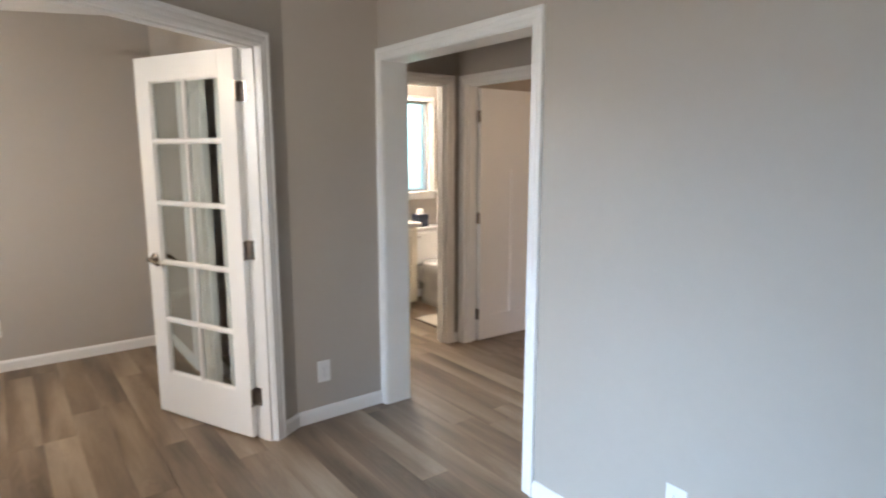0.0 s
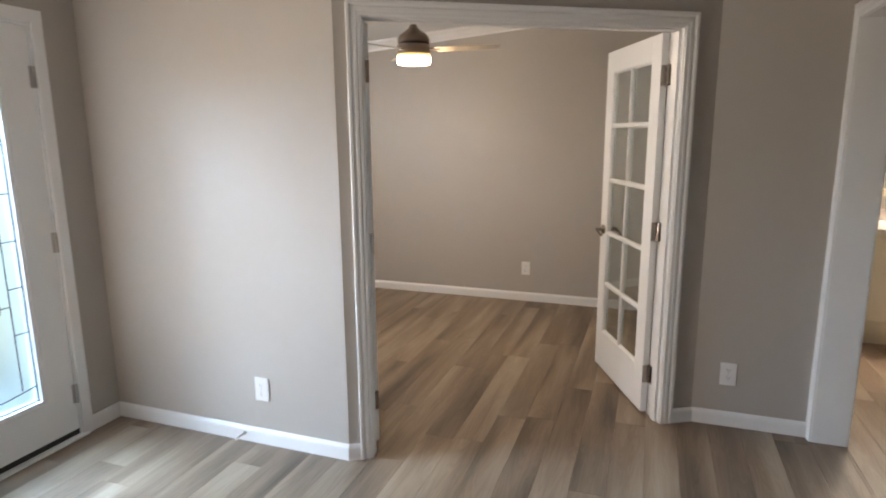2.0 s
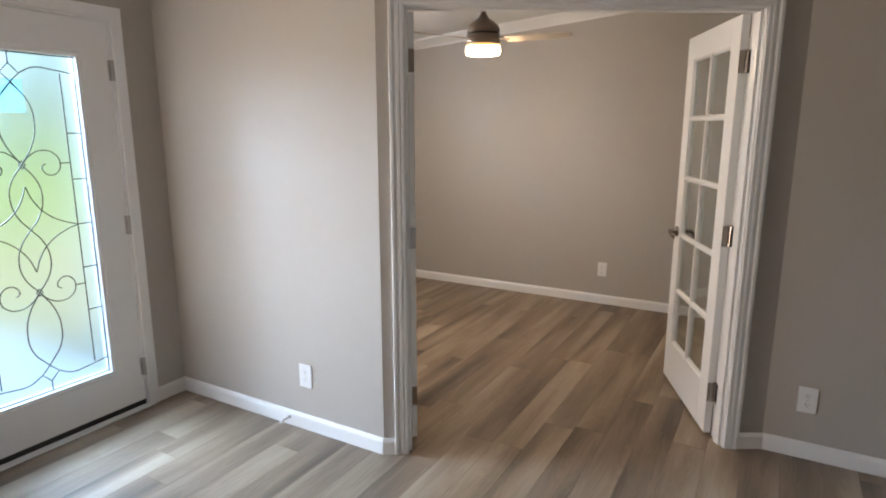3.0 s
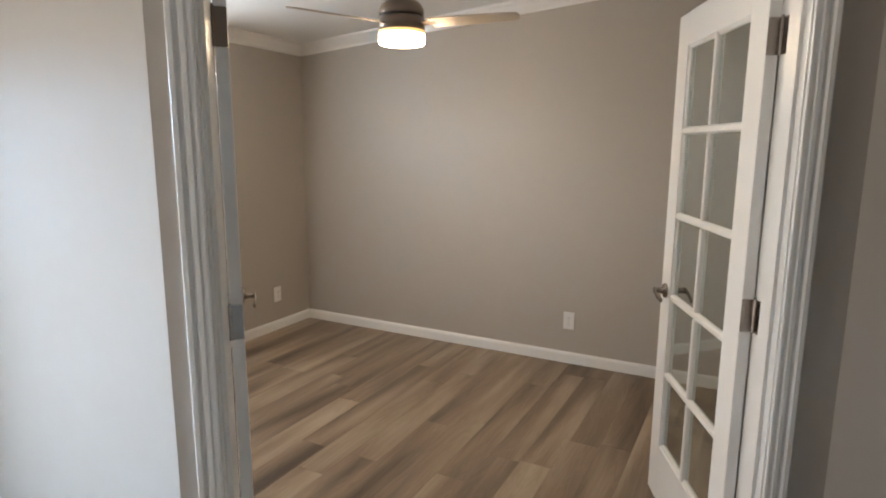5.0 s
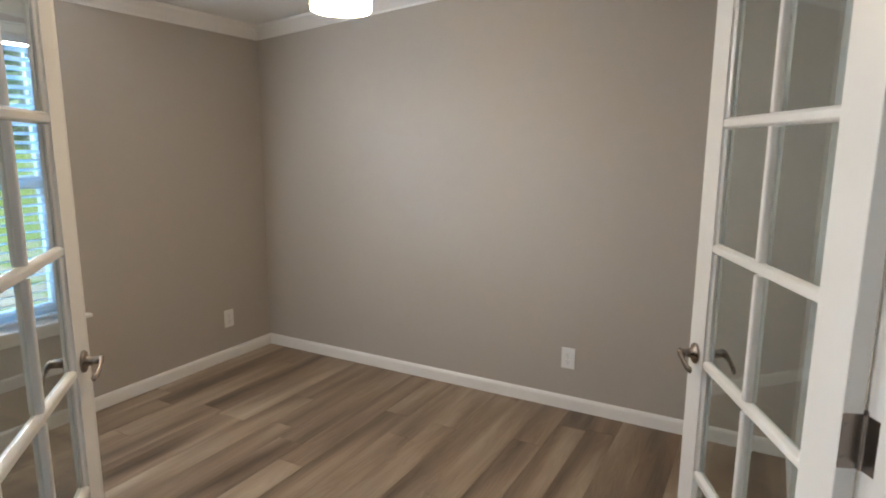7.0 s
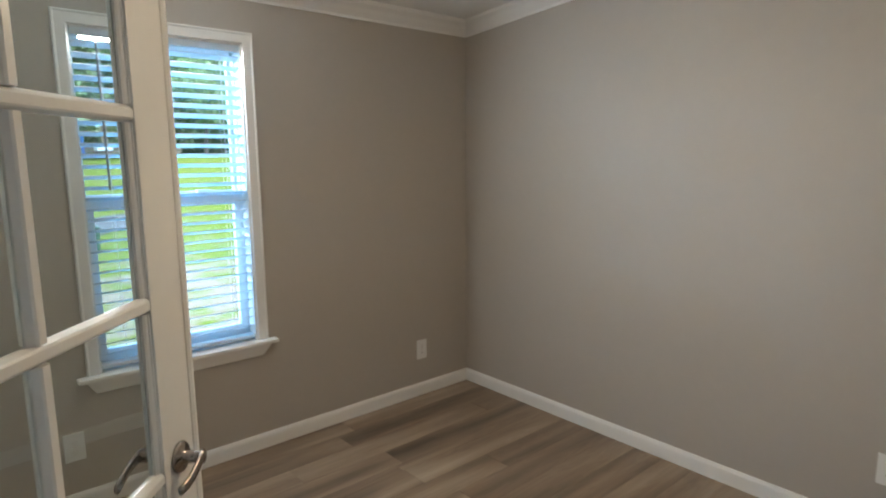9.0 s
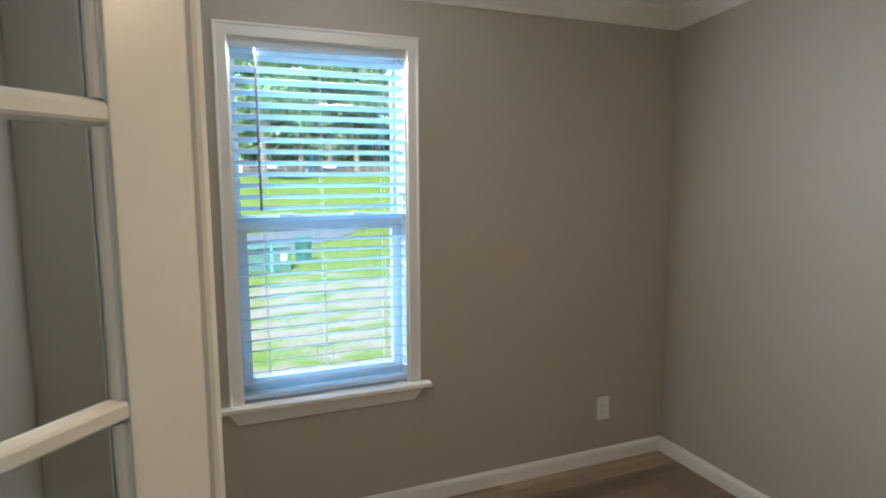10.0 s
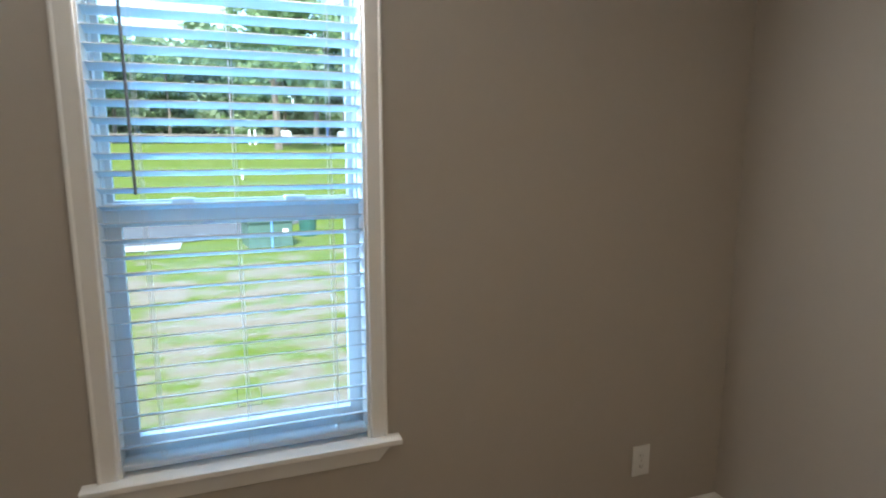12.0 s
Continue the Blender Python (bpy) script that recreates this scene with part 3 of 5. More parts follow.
def french_door(name, pin, angle, side, label):
    """Ten-pane door. Local x runs from the hinge pin along the leaf; side: +1 if the thickness lies on +y, -1 on -y."""
    root = empty(name, pose(pin[0], pin[1], 0.014, 0, 0, angle), label, "glazed door", "double office doors")
    y0, y1 = (0.002, 0.002 + DT) if side > 0 else (-0.002 - DT, -0.002)
    x0, x1 = 0.003, 0.003 + DW
    bv = 0.0025
    part("stile", boxes((x0, x0 + STILE, y0, y1, 0, DH), bevel=bv), DOORW, root)
    part("stile", boxes((x1 - STILE, x1, y0, y1, 0, DH), bevel=bv), DOORW, root)
    part("top_rail", boxes((x0 + STILE, x1 - STILE, y0, y1, DH - TOPR, DH)), DOORW, root)
    part("bottom_rail", boxes((x0 + STILE, x1 - STILE, y0, y1, 0, BOTR)), DOORW, root)
    gx0, gx1, gz0, gz1 = x0 + STILE, x1 - STILE, BOTR, DH - TOPR
    ph = (gz1 - gz0 - 4 * MUN) / 5
    pw = (gx1 - gx0 - MUN) / 2
    ym = (y0 + y1) / 2

    def bar(horizontal, c, a, b):
        w, d = MUN / 2, DT / 2 - 0.002
        pr = [(-d, -0.007), (-d, 0.007), (-d + 0.003, 0.0105), (-d + 0.007, 0.0125), (-d + 0.012, w), (d - 0.012, w), (d - 0.007, 0.0125), (d - 0.003, 0.0105), (d, 0.007), (d, -0.007),
              (d - 0.003, -0.0105), (d - 0.007, -0.0125), (d - 0.012, -w), (-d + 0.012, -w), (-d + 0.007, -0.0125), (-d + 0.003, -0.0105)]
        if horizontal:
            return sweep(pr, (a, ym, c), (b, ym, c), (0, 1, 0), (0, 0, 1))
        return sweep(pr, (c, ym, a), (c, ym, b), (0, 1, 0), (1, 0, 0))

    for k in range(1, 5):
        part("glazing_bar", bar(True, gz0 + k * (ph + MUN) - MUN / 2, gx0, gx1), DOORW, root)
    for k in range(5):
        za = gz0 + k * (ph + MUN)
        part("glazing_bar", bar(False, (gx0 + gx1) / 2, za, za + ph), DOORW, root)
    # sloped bead round every pane, and the pane
    for k in range(5):
        for c in range(2):
            xa, za = gx0 + c * (pw + MUN), gz0 + k * (ph + MUN)
            bm = bmesh.new()
            box(bm, xa - 0.002, xa + pw + 0.002, ym - 0.002, ym + 0.002, za - 0.002, za + ph + 0.002)
            p = part("pane", bm, GLASS, root)
            p.visible_shadow = False
            bead = []
            for yy, o in ((y0 + 0.003, 1), (y1 - 0.003, -1)):
                pr = [(0, 0), (0.011, 0), (0.011, 0.0125), (0.007, 0.0120), (0.004, 0.0085), (0.002, 0.004), (0, 0.003)]
                base = Vector((0, o, 0))
                yb = ym + (-0.002 if o > 0 else 0.002) - o * 0.011
                if c == 0:
                    bead.append(sweep(pr, (xa, yb, za), (xa, yb, za + ph), base, (1, 0, 0)))
                else:
                    bead.append(sweep(pr, (xa + pw, yb, za), (xa + pw, yb, za + ph), base, (-1, 0, 0)))
                if k == 0:
                    bead.append(sweep(pr, (xa, yb, za), (xa + pw, yb, za), base, (0, 0, 1)))
                if k == 4:
                    bead.append(sweep(pr, (xa, yb, za + ph), (xa + pw, yb, za + ph), base, (0, 0, -1)))
            part("glazing_bead", joined(*bead), DOORW, root)
    if side < 0:
        lip = [(x1 + 0.0005, y0 + 0.012), (x1 + 0.016, y0 + 0.012), (x1 + 0.018, y0 + 0.006), (x1 + 0.024, y0 + 0.003), (x1 + 0.034, y0 + 0.004), (x1 + 0.036, y0 + 0.012), (x1 + 0.030, y1 - 0.010), (x1 + 0.012, y1 - 0.004), (x1 + 0.0005, y1 - 0.004)]
        part("astragal", prism(lip, 0.0, DH), DOORW, root, "white astragal moulding on the door edge")
    lever_at(root, x1 - 0.06, 0.918, y0, y1)
    for z in (0.222, 1.015, 1.808):
        hinge(root, z, pose(0.0015, side * 0.002, 0, 0, 0, 90 * side), jamb_leaf(side, angle))
    return root


def jamb_leaf(side, angle):
    """Leaf on the fixed jamb, turned back by the door's own angle; it lies along the opening's reveal."""
    n_angle = math.degrees(math.atan2(-N2.y, -N2.x))
    return pose(0, 0, 0, 0, 0, n_angle - angle)


def lever_at(root, x, z, y0, y1):
    before = set(root.children)
    lever_set(root, x, z, y1 - y0, -1)
    for ob in set(root.children) - before:
        ob.matrix_basis = Matrix.Translation((0, y0, 0))


french_door("french_door", dg(S1 - 0.001, THK + 0.001), ANG_R, 1, "white ten-pane glazed door standing open into the office")
french_door("french_door", dg(S0 + 0.001, THK + 0.001), ANG_L, -1, "white ten-pane glazed door swung back beside the window")


# ---- office window ----
WY0, WY1, WZ0, WZ1 = 3.120, 3.837, 0.586, 2.048
win = tagged(new("window_1"), "white double-hung window with sill and moulded casing", "window", kind="structure")


def window_casing():
    y0, y1, t = WY0 - 0.0, WY1 + 0.0, WZ1
    prof = [(0, 0), (0.011, 0), (0.013, 0.004), (0.0135, 0.040), (0.017, 0.045), (0.017, 0.050), (0.015, 0.052), (0, 0.052)]
    up = Vector((0, 0, 1))
    o = Vector((1, 0, 0))
    return joined(sweep(prof, (XW, y0, WZ0 + 0.004), (XW, y0, t), o, (0, -1, 0), 0, 0, 0, -1), sweep(prof, (XW, y1, WZ0 + 0.004), (XW, y1, t), o, (0, 1, 0), 0, 0, 0, -1),
                  sweep(prof, (XW, y0, t), (XW, y1, t), o, up, 0, 0, -1, -1))


part("casing", window_casing(), TRIM, win)
part("reveal", boxes((XW - 0.15, XW, WY0 - 0.001, WY0 + 0.008, WZ0, WZ1), (XW - 0.15, XW, WY1 - 0.008, WY1 + 0.001, WZ0, WZ1), (XW - 0.15, XW, WY0 + 0.008, WY1 - 0.008, WZ1 - 0.008, WZ1 + 0.001)), TRIM, win)
bm = boxes((XW - 0.15, XW, WY0 + 0.001, WY1 - 0.001, WZ0 - 0.016, WZ0))
box(bm, XW + 0.0005, XW + 0.052, WY0 - 0.092, WY1 + 0.092, WZ0 - 0.016, WZ0 + 0.003, 0.004)
part("window_sill", bm, TRIM, win)
# apron with splayed ends
bm = bmesh.new()
pts = [(WY0 - 0.062, WZ0 - 0.017), (WY1 + 0.062, WZ0 - 0.017), (WY1 + 0.022, WZ0 - 0.080), (WY0 - 0.022, WZ0 - 0.080)]
fr = [bm.verts.new((XW + (0.036 if i < 2 else 0.014), y, z)) for i, (y, z) in enumerate(pts)]
bk = [bm.verts.new((XW, y, z)) for y, z in pts]
bm.faces.new(fr)
bm.faces.new(bk[::-1])
for i in range(4):
    bm.faces.new((fr[i], bk[i], bk[(i + 1) % 4], fr[(i + 1) % 4]))
bmesh.ops.recalc_face_normals(bm, faces=bm.faces)
bmesh.ops.bevel(bm, geom=list(bm.edges), offset=0.003, segments=2, affect="EDGES")
part("apron", bm, TRIM, win)
fx0, fx1 = XW - 0.150, XW - 0.075
part("window_frame", boxes((fx0, fx1, WY0 + 0.008, WY0 + 0.014, WZ0, WZ1), (fx0, fx1, WY1 - 0.014, WY1 - 0.008, WZ0, WZ1), (fx0, fx1, WY0 + 0.014, WY1 - 0.014, WZ1 - 0.022, WZ1 - 0.008), (fx0, fx1, WY0 + 0.014, WY1 - 0.014, WZ0, WZ0 + 0.026)), VINYL, win)


def sash(x0, x1, z0, z1, st, bot, top, nm):
    y0, y1 = WY0 + 0.014, WY1 - 0.014
    bm = bmesh.new()
    for s in ((x0, x1, y0, y0 + st, z0, z1), (x0, x1, y1 - st, y1, z0, z1), (x0, x1, y0 + st, y1 - st, z0, z0 + bot), (x0, x1, y0 + st, y1 - st, z1 - top, z1)):
        box(bm, *s, bevel=0.002)
    s = part(nm, bm, VINYL, win)
    xm = (x0 + x1) / 2
    p = part("pane", boxes((xm - 0.003, xm + 0.003, y0 + st - 0.004, y1 - st + 0.004, z0 + bot - 0.004, z1 - top + 0.004)), WGLASS, s)
    p.visible_shadow = False
    return s


sash(fx0 + 0.006, fx0 + 0.034, 1.315, WZ1 - 0.022, 0.018, 0.040, 0.020, "upper_sash")
low = sash(fx0 + 0.038, fx0 + 0.070, WZ0 + 0.026, 1.350, 0.035, 0.056, 0.060, "lower_sash")
for yy in (3.33, 3.64):
    part("sash_lock", boxes((fx0 + 0.045, fx0 + 0.085, yy - 0.03, yy + 0.03, 1.350, 1.362), bevel=0.003), VINYL, low)
# outline of a clear label on the lower pane
lx, ly, lz, lw, lh = fx0 + 0.060, 3.478, 0.742, 0.036, 0.030
part("clear_label", boxes((lx, lx + 0.0008, ly - lw, ly + lw, lz - lh, lz - lh + 0.0015), (lx, lx + 0.0008, ly - lw, ly + lw, lz + lh, lz + lh + 0.003),
                          (lx, lx + 0.0008, ly - lw, ly - lw + 0.0015, lz - lh, lz + lh), (lx, lx + 0.0008, ly + lw - 0.0015, ly + lw, lz - lh, lz + lh)), WAND, low)


# ---- blinds ----
def blinds():
    root = empty("window_blind", pose(XW - 0.035, 0, 0), "white two-inch slatted blind with slats tilted open", "blind")
    y0, y1 = WY0 + 0.0095, WY1 - 0.0095
    part("headrail", boxes((-0.028, 0.026, y0, y1, 2.014, 2.039), bevel=0.003), BLIND, root)
    part("valance", boxes((0.028, 0.034, y0, y1, 2.008, 2.039), bevel=0.002), BLIND, root)
    pitch, n = 0.0455, 30
    top = 1.980
    half, t = 0.025, 0.0013
    bm = bmesh.new()
    m = 6
    # shallow crowned slat
    up, dn = [], []
    for i in range(m + 1):
        u = -half + 2 * half * i / m
        c = 0.0014 * (1 - (u / half) ** 2)
        up.append((u, c + t))
        dn.append((u, c - t))
    ring = up + dn[::-1]
    a = [bm.verts.new((u, y0, c)) for u, c in ring]
    b = [bm.verts.new((u, y1, c)) for u, c in ring]
    k = len(ring)
    for i in range(k):
        f = bm.faces.new((a[i], b[i], b[(i + 1) % k], a[(i + 1) % k]))
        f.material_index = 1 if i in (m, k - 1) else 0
    bm.faces.new(a)
    bm.faces.new(b[::-1])
    bmesh.ops.recalc_face_normals(bm, faces=bm.faces)
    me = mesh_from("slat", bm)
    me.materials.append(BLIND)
    me.materials.append(SLAT_EDGE_SHADE)
    rs = random.Random(5)
    for i in range(n):
        z = top - i * pitch
        s = part("slat", me, BLIND, root)
        s.matrix_basis = pose(0, 0, z, 0, -18.5 + rs.uniform(-1.0, 1.0), 0)
    zb = top - n * pitch - 0.004
    part("bottom_rail", boxes((-0.026, 0.026, y0, y1, zb - 0.010, zb + 0.008), bevel=0.004), BLIND, root)
    for yy in (3.232, 3.470, 3.736):
        bm = bmesh.new()
        for xx in (-0.024, 0.025):
            cyl(bm, 0.0008, zb, 2.015, Matrix.Translation((xx, yy, 0)), seg=6)
        cyl(bm, 0.0007, zb, 2.015, Matrix.Translation((0.0, yy + 0.008, 0)), seg=6)
        part("ladder_cord", bm, CORD, root)
    bm = cyl(bmesh.new(), 0.0042, 1.380, 1.985, pose(0.042, 3.220, 0, 0, 0, 0), seg=6)
    bmesh.ops.rotate(bm, cent=(0.042, 3.220, 1.985), matrix=Matrix.Rotation(radians(0.3), 3, "X"), verts=bm.verts)
    w = part("tilt_wand", bm, WAND, root, "grey plastic tilt wand")
    part("wand_hook", cyl(bmesh.new(), 0.002, 1.980, 2.012, pose(0.040, 3.220, 0), seg=8), WAND, w)


blinds()


# ---- ceiling fan ----
def ceiling_fan():
    fx, fy = -0.560, 3.972
    root = empty("ceiling_fan", pose(fx, fy, 2.012), "three-blade ceiling fan in brushed nickel with a lit drum light", "ceiling fan")
    top = ceil_z(fx) - 2.012
    part("canopy", lathe([(0, top + 0.01), (0.068, top + 0.01), (0.068, top - 0.012), (0.060, top - 0.040), (0.028, top - 0.052), (0, top - 0.054)]), FANMETAL, root, smooth=True)
    part("downrod", cyl(bmesh.new(), 0.0125, 0.25, top - 0.04, seg=18), FANMETAL, root, smooth=True)
    part("motor_housing", lathe([(0, 0.3), (0.01456, 0.298), (0.02002, 0.272), (0.03822, 0.245), (0.07098, 0.222), (0.09828, 0.2), (0.1101, 0.178), (0.1119, 0.158), (0.1119, 0.15), (0.1065, 0.149)], 48), FANMETAL, root, smooth=True)
    part("housing_band", lathe([(0.1065, 0.151), (0.1074, 0.139), (0.1065, 0.138)], 48), RUBBER, root)
    part("lower_housing", lathe([(0.1065, 0.139), (0.1138, 0.138), (0.1147, 0.1), (0.1138, 0.076), (0.1083, 0.074), (0, 0.074)], 48), FANMETAL, root, smooth=True)
    part("light_rim", lathe([(0.1083, 0.076), (0.1156, 0.075), (0.1165, 0.058), (0.111, 0.057)], 48), AMBER, root, "warm amber glass rim")
    part("light_shade", lathe([(0.111, 0.058), (0.1147, 0.05632), (0.1156, 0.01936), (0.1119, 0.0118)], 48), FANLIGHT, root, "lit white drum diffuser", smooth=True)
    part("light_base", lathe([(0.1118, 0.0117), (0.1019, 0.00928), (0, 0.00928)], 48), FANBASE, root, "dimmer frosted base of the light", smooth=True)
    for k in range(3):
        a = FAN_TURN + 120 * k
        mm = pose(0, 0, 0.106, 0, 0, a) @ pose(0, 0, 0, -11, 0, 0)
        bm = bmesh.new()
        box(bm, 0.110, 0.190, -0.022, 0.022, -0.004, 0.004, 0.003, mm)
        arm = part("blade_arm", bm, FANMETAL, root)
        bm = bmesh.new()
        n = 14
        outline = []
        for i in range(n + 1):
            f = i / n
            w = 0.052 + 0.014 * math.sin(f * math.pi * 0.62) - 0.026 * f
            outline.append((0.160 + 0.430 * f, w))
        rim = [(x, w) for x, w in outline] + [(0.600, 0.024), (0.606, 0.0), (0.600, -0.030)] + [(x, -w) for x, w in outline[::-1]]
        hi = [bm.verts.new(mm @ Vector((x, y, 0.0035))) for x, y in rim]
        lo = [bm.verts.new(mm @ Vector((x, y, -0.0035))) for x, y in rim]
        bm.faces.new(hi)
        bm.faces.new(lo[::-1])
        for i in range(len(rim)):
            j = (i + 1) % len(rim)
            bm.faces.new((hi[i], lo[i], lo[j], hi[j]))
        bmesh.ops.recalc_face_normals(bm, faces=bm.faces)
        part("blade", bm, BLADE, root)


FAN_TURN = 6.0
ceiling_fan()


# ---- outlets ----
def outlet(px, py, z, facing, label):
    """Duplex outlet; local -y points into the room."""
    root = empty("wall_outlet", pose(px, py, z, 0, 0, facing), label, "outlet", "wall outlets")
    bm = boxes((-0.0395, 0.0395, -0.0065, 0.0, -0.062, 0.062), bevel=0.0028)
    part("cover_plate", bm, PLATE, root)
    for s in (-1, 1):
        bm = bmesh.new()
        box(bm, -0.0165, 0.0165, -0.0085, -0.0055, s * 0.0215 - 0.0145, s * 0.0215 + 0.0145, 0.0012)
        r = part("receptacle", bm, PLATE, root)
        bm = boxes((-0.0075, -0.0052, -0.0088, -0.0082, s * 0.0215 - 0.002, s * 0.0215 + 0.007), (0.0052, 0.0075, -0.0088, -0.0082, s * 0.0215 - 0.001, s * 0.0215 + 0.006))
        cyl(bm, 0.0026, 0, 0.0006, pose(0, -0.0082, s * 0.0215 - 0.008, 90, 0, 0), seg=12)
        part("slot", bm, SLOT, r)
    part("screw", cyl(bmesh.new(), 0.003, 0, 0.0012, pose(0, -0.0064, 0, 90, 0, 0), seg=12), STEEL, root)
    return root


outlet(-0.720, YA, 0.294, 0, "white duplex outlet on the wall beside the front door")
outlet(1.495, YC, 0.290, 0, "white duplex outlet on the short wall by the hall")
outlet(-0.010, YN, 0.310, 0, "white duplex outlet on the plain office wall")
outlet(XW, 4.906, 0.300, 90, "white duplex outlet between the window and the corner")
outlet(XW, 2.995, 0.290, 90, "white duplex outlet under the window")
outlet(XH0, 1.285, 0.312, -90, "white duplex outlet on the long living room wall")

# spring door stop on the baseboard
stop = empty("door_stop", pose(-0.835, YA - 0.014, 0.045), "small metal spring door stop on the baseboard", "door stop")
part("stop_base", cyl(bmesh.new(), 0.009, 0, 0.006, pose(0, 0, 0, 90), seg=14), STEEL, stop)
bm = bmesh.new()
for i in range(11):
    cyl(bm, 0.0045, 0.006 + i * 0.0048, 0.0092 + i * 0.0048, pose(0, 0, 0, 90), seg=10)
part("spring", bm, STEEL, stop)
part("rubber_tip", cyl(bmesh.new(), 0.0065, 0.058, 0.070, pose(0, 0, 0, 90), seg=12), PLATE, stop)


# ---- front door ----
def front_door():
    y0, y1 = 1.130, 2.044
    root = tagged(new("door_1"), "white front door with a leaded privacy-glass panel", "front door", kind="structure")
    gy0, gy1, gz0, gz1 = 1.300, 1.868, 0.270, 1.865
    xb, xf = XL - 0.050, XL - 0.006
    zb, zt = 0.042, 2.045
    part("door_panel", boxes((xb, xf, y0, gy0, zb, zt), (xb, xf, gy1, y1, zb, zt), (xb, xf, gy0, gy1, zb, gz0), (xb, xf, gy0, gy1, gz1, zt)), DOORW, root)
    mp = [(0, 0), (0.010, 0.0), (0.012, 0.006), (0.008, 0.012), (0.011, 0.018), (0.006, 0.028), (0, 0.030)]
    fr = []
    for x, o in ((xf, 1), (xb, -1)):
        fr += [sweep(mp, (x, gy0, gz0), (x, gy0, gz1), (o, 0, 0), (0, -1, 0), 0, 0, -1, -1), sweep(mp, (x, gy1, gz0), (x, gy1, gz1), (o, 0, 0), (0, 1, 0), 0, 0, -1, -1),
               sweep(mp, (x, gy0, gz0), (x, gy1, gz0), (o, 0, 0), (0, 0, -1), 0, 0, -1, -1), sweep(mp, (x, gy0, gz1), (x, gy1, gz1), (o, 0, 0), (0, 0, 1), 0, 0, -1, -1)]
    part("glass_moulding", joined(*fr), DOORW, root)
    xg = XL - 0.024
    g = part("privacy_glass", boxes((xg - 0.004, xg + 0.004, gy0 - 0.003, gy1 + 0.003, gz0 - 0.003, gz1 + 0.003)), FROST, root, "textured privacy glass")
    g.visible_shadow = False
    yc, zc = (gy0 + gy1) / 2, (gz0 + gz1) / 2
    hw, hh = (gy1 - gy0) / 2, (gz1 - gz0) / 2

    def came(points, smooth=True):
        cu = bpy.data.curves.new("came", "CURVE")
        cu.dimensions, cu.bevel_depth, cu.bevel_resolution, cu.resolution_u = "3D", 0.0030, 1, 5
        sp = cu.splines.new("BEZIER" if smooth else "POLY")
        if smooth:
            sp.bezier_points.add(len(points) - 1)
            for bp, (v, w) in zip(sp.bezier_points, points):
                bp.co = (xg + 0.005, yc + v, zc + w)
                bp.handle_left_type = bp.handle_right_type = "AUTO"
        else:
            sp.points.add(len(points) - 1)
            for p, (v, w) in zip(sp.points, points):
                p.co = (xg + 0.005, yc + v, zc + w, 1)
        cu.materials.append(CAME)
        ob = new("came", cu)
        ob.parent = g

    B, N = 0.213, 0.300
    for a in (-1, 1):
        came([(a * (hw - 0.004), -hh), (a * (hw - 0.004), hh)], False)
        came([(-hw, a * (hh - 0.004)), (hw, a * (hh - 0.004))], False)
        came([(a * B, -0.715), (a * B, 0.715)], False)
        for w in (-0.44, -0.22, 0.0, 0.22, 0.44):
            came([(a * B, w), (a * hw, w)], False)
        for b in (-1, 1):
            f = lambda *ps: [(a * v, b * w) for v, w in ps]
            came(f((0.0, hh - 0.0), (0.0, 0.745)), False) if a > 0 else None
            came(f((0.0, 0.745), (0.038, 0.705), (0.0, 0.665)), False)
            came(f((0.038, 0.705), (0.10, 0.735), (0.18, 0.730), (hw, 0.715)))
            came(f((0.0, 0.665), (0.062, 0.58), (0.076, 0.49), (0.055, 0.39), (0.0, N)))
            came(f((0.0, N + 0.018), (0.014, N), (0.0, N - 0.018)), False)
            came(f((0.0, N), (0.055, 0.22), (0.068, 0.14), (0.045, 0.06), (0.0, 0.0)))
            came(f((0.0, 0.20), (0.03, 0.125), (0.085, 0.06), (0.15, 0.022), (B, 0.0)))
            came(f((0.0, N), (0.030, 0.335), (0.085, 0.362), (0.145, 0.345), (0.166, 0.300), (0.150, 0.258), (0.118, 0.246), (0.090, 0.262), (0.084, 0.288), (0.100, 0.300)))
            came(f((0.166, 0.300), (B, 0.300)), False)
    part("film_label", boxes((xg + 0.006, xg + 0.0066, yc - 0.085, yc + 0.045, 1.60, 1.745)), STICKER, g, "teal film label on the glass")
    for z in (0.235, 1.030, 1.815):
        h = part("hinge", cyl(bmesh.new(), 0.0068, z - 0.05, z + 0.05, Matrix.Translation((XL + 0.004, y1 + 0.002, 0)), seg=12), STEEL, root)
        part("hinge_leaf", boxes((XL - 0.008, XL - 0.004, y1 - 0.016, y1 - 0.001, z - 0.05, z + 0.05), (XL - 0.004, XL + 0.0005, y1 + 0.005, y1 + 0.016, z - 0.05, z + 0.05)), STEEL, h)
    part("door_sweep", boxes((xb + 0.006, xf - 0.002, y0, y1, 0.012, 0.042)), RUBBER, root, "black rubber sweep")
    part("threshold", boxes((XL - 0.15, XL + 0.030, 1.095, 2.075, 0.0005, 0.012), bevel=0.004), TRIM, root, "white threshold")
    part("jamb", boxes((XL - 0.15, XL, 1.095, 1.126, 0, 2.075), (XL - 0.15, XL, 2.048, 2.075, 0, 2.075), (XL - 0.15, XL, 1.126, 2.048, 2.049, 2.075)), TRIM, root)
    fl = [(0, 0), (0.014, 0), (0.016, 0.004), (0.016, 0.053), (0.013, 0.057), (0, 0.057)]
    o = (1, 0, 0)
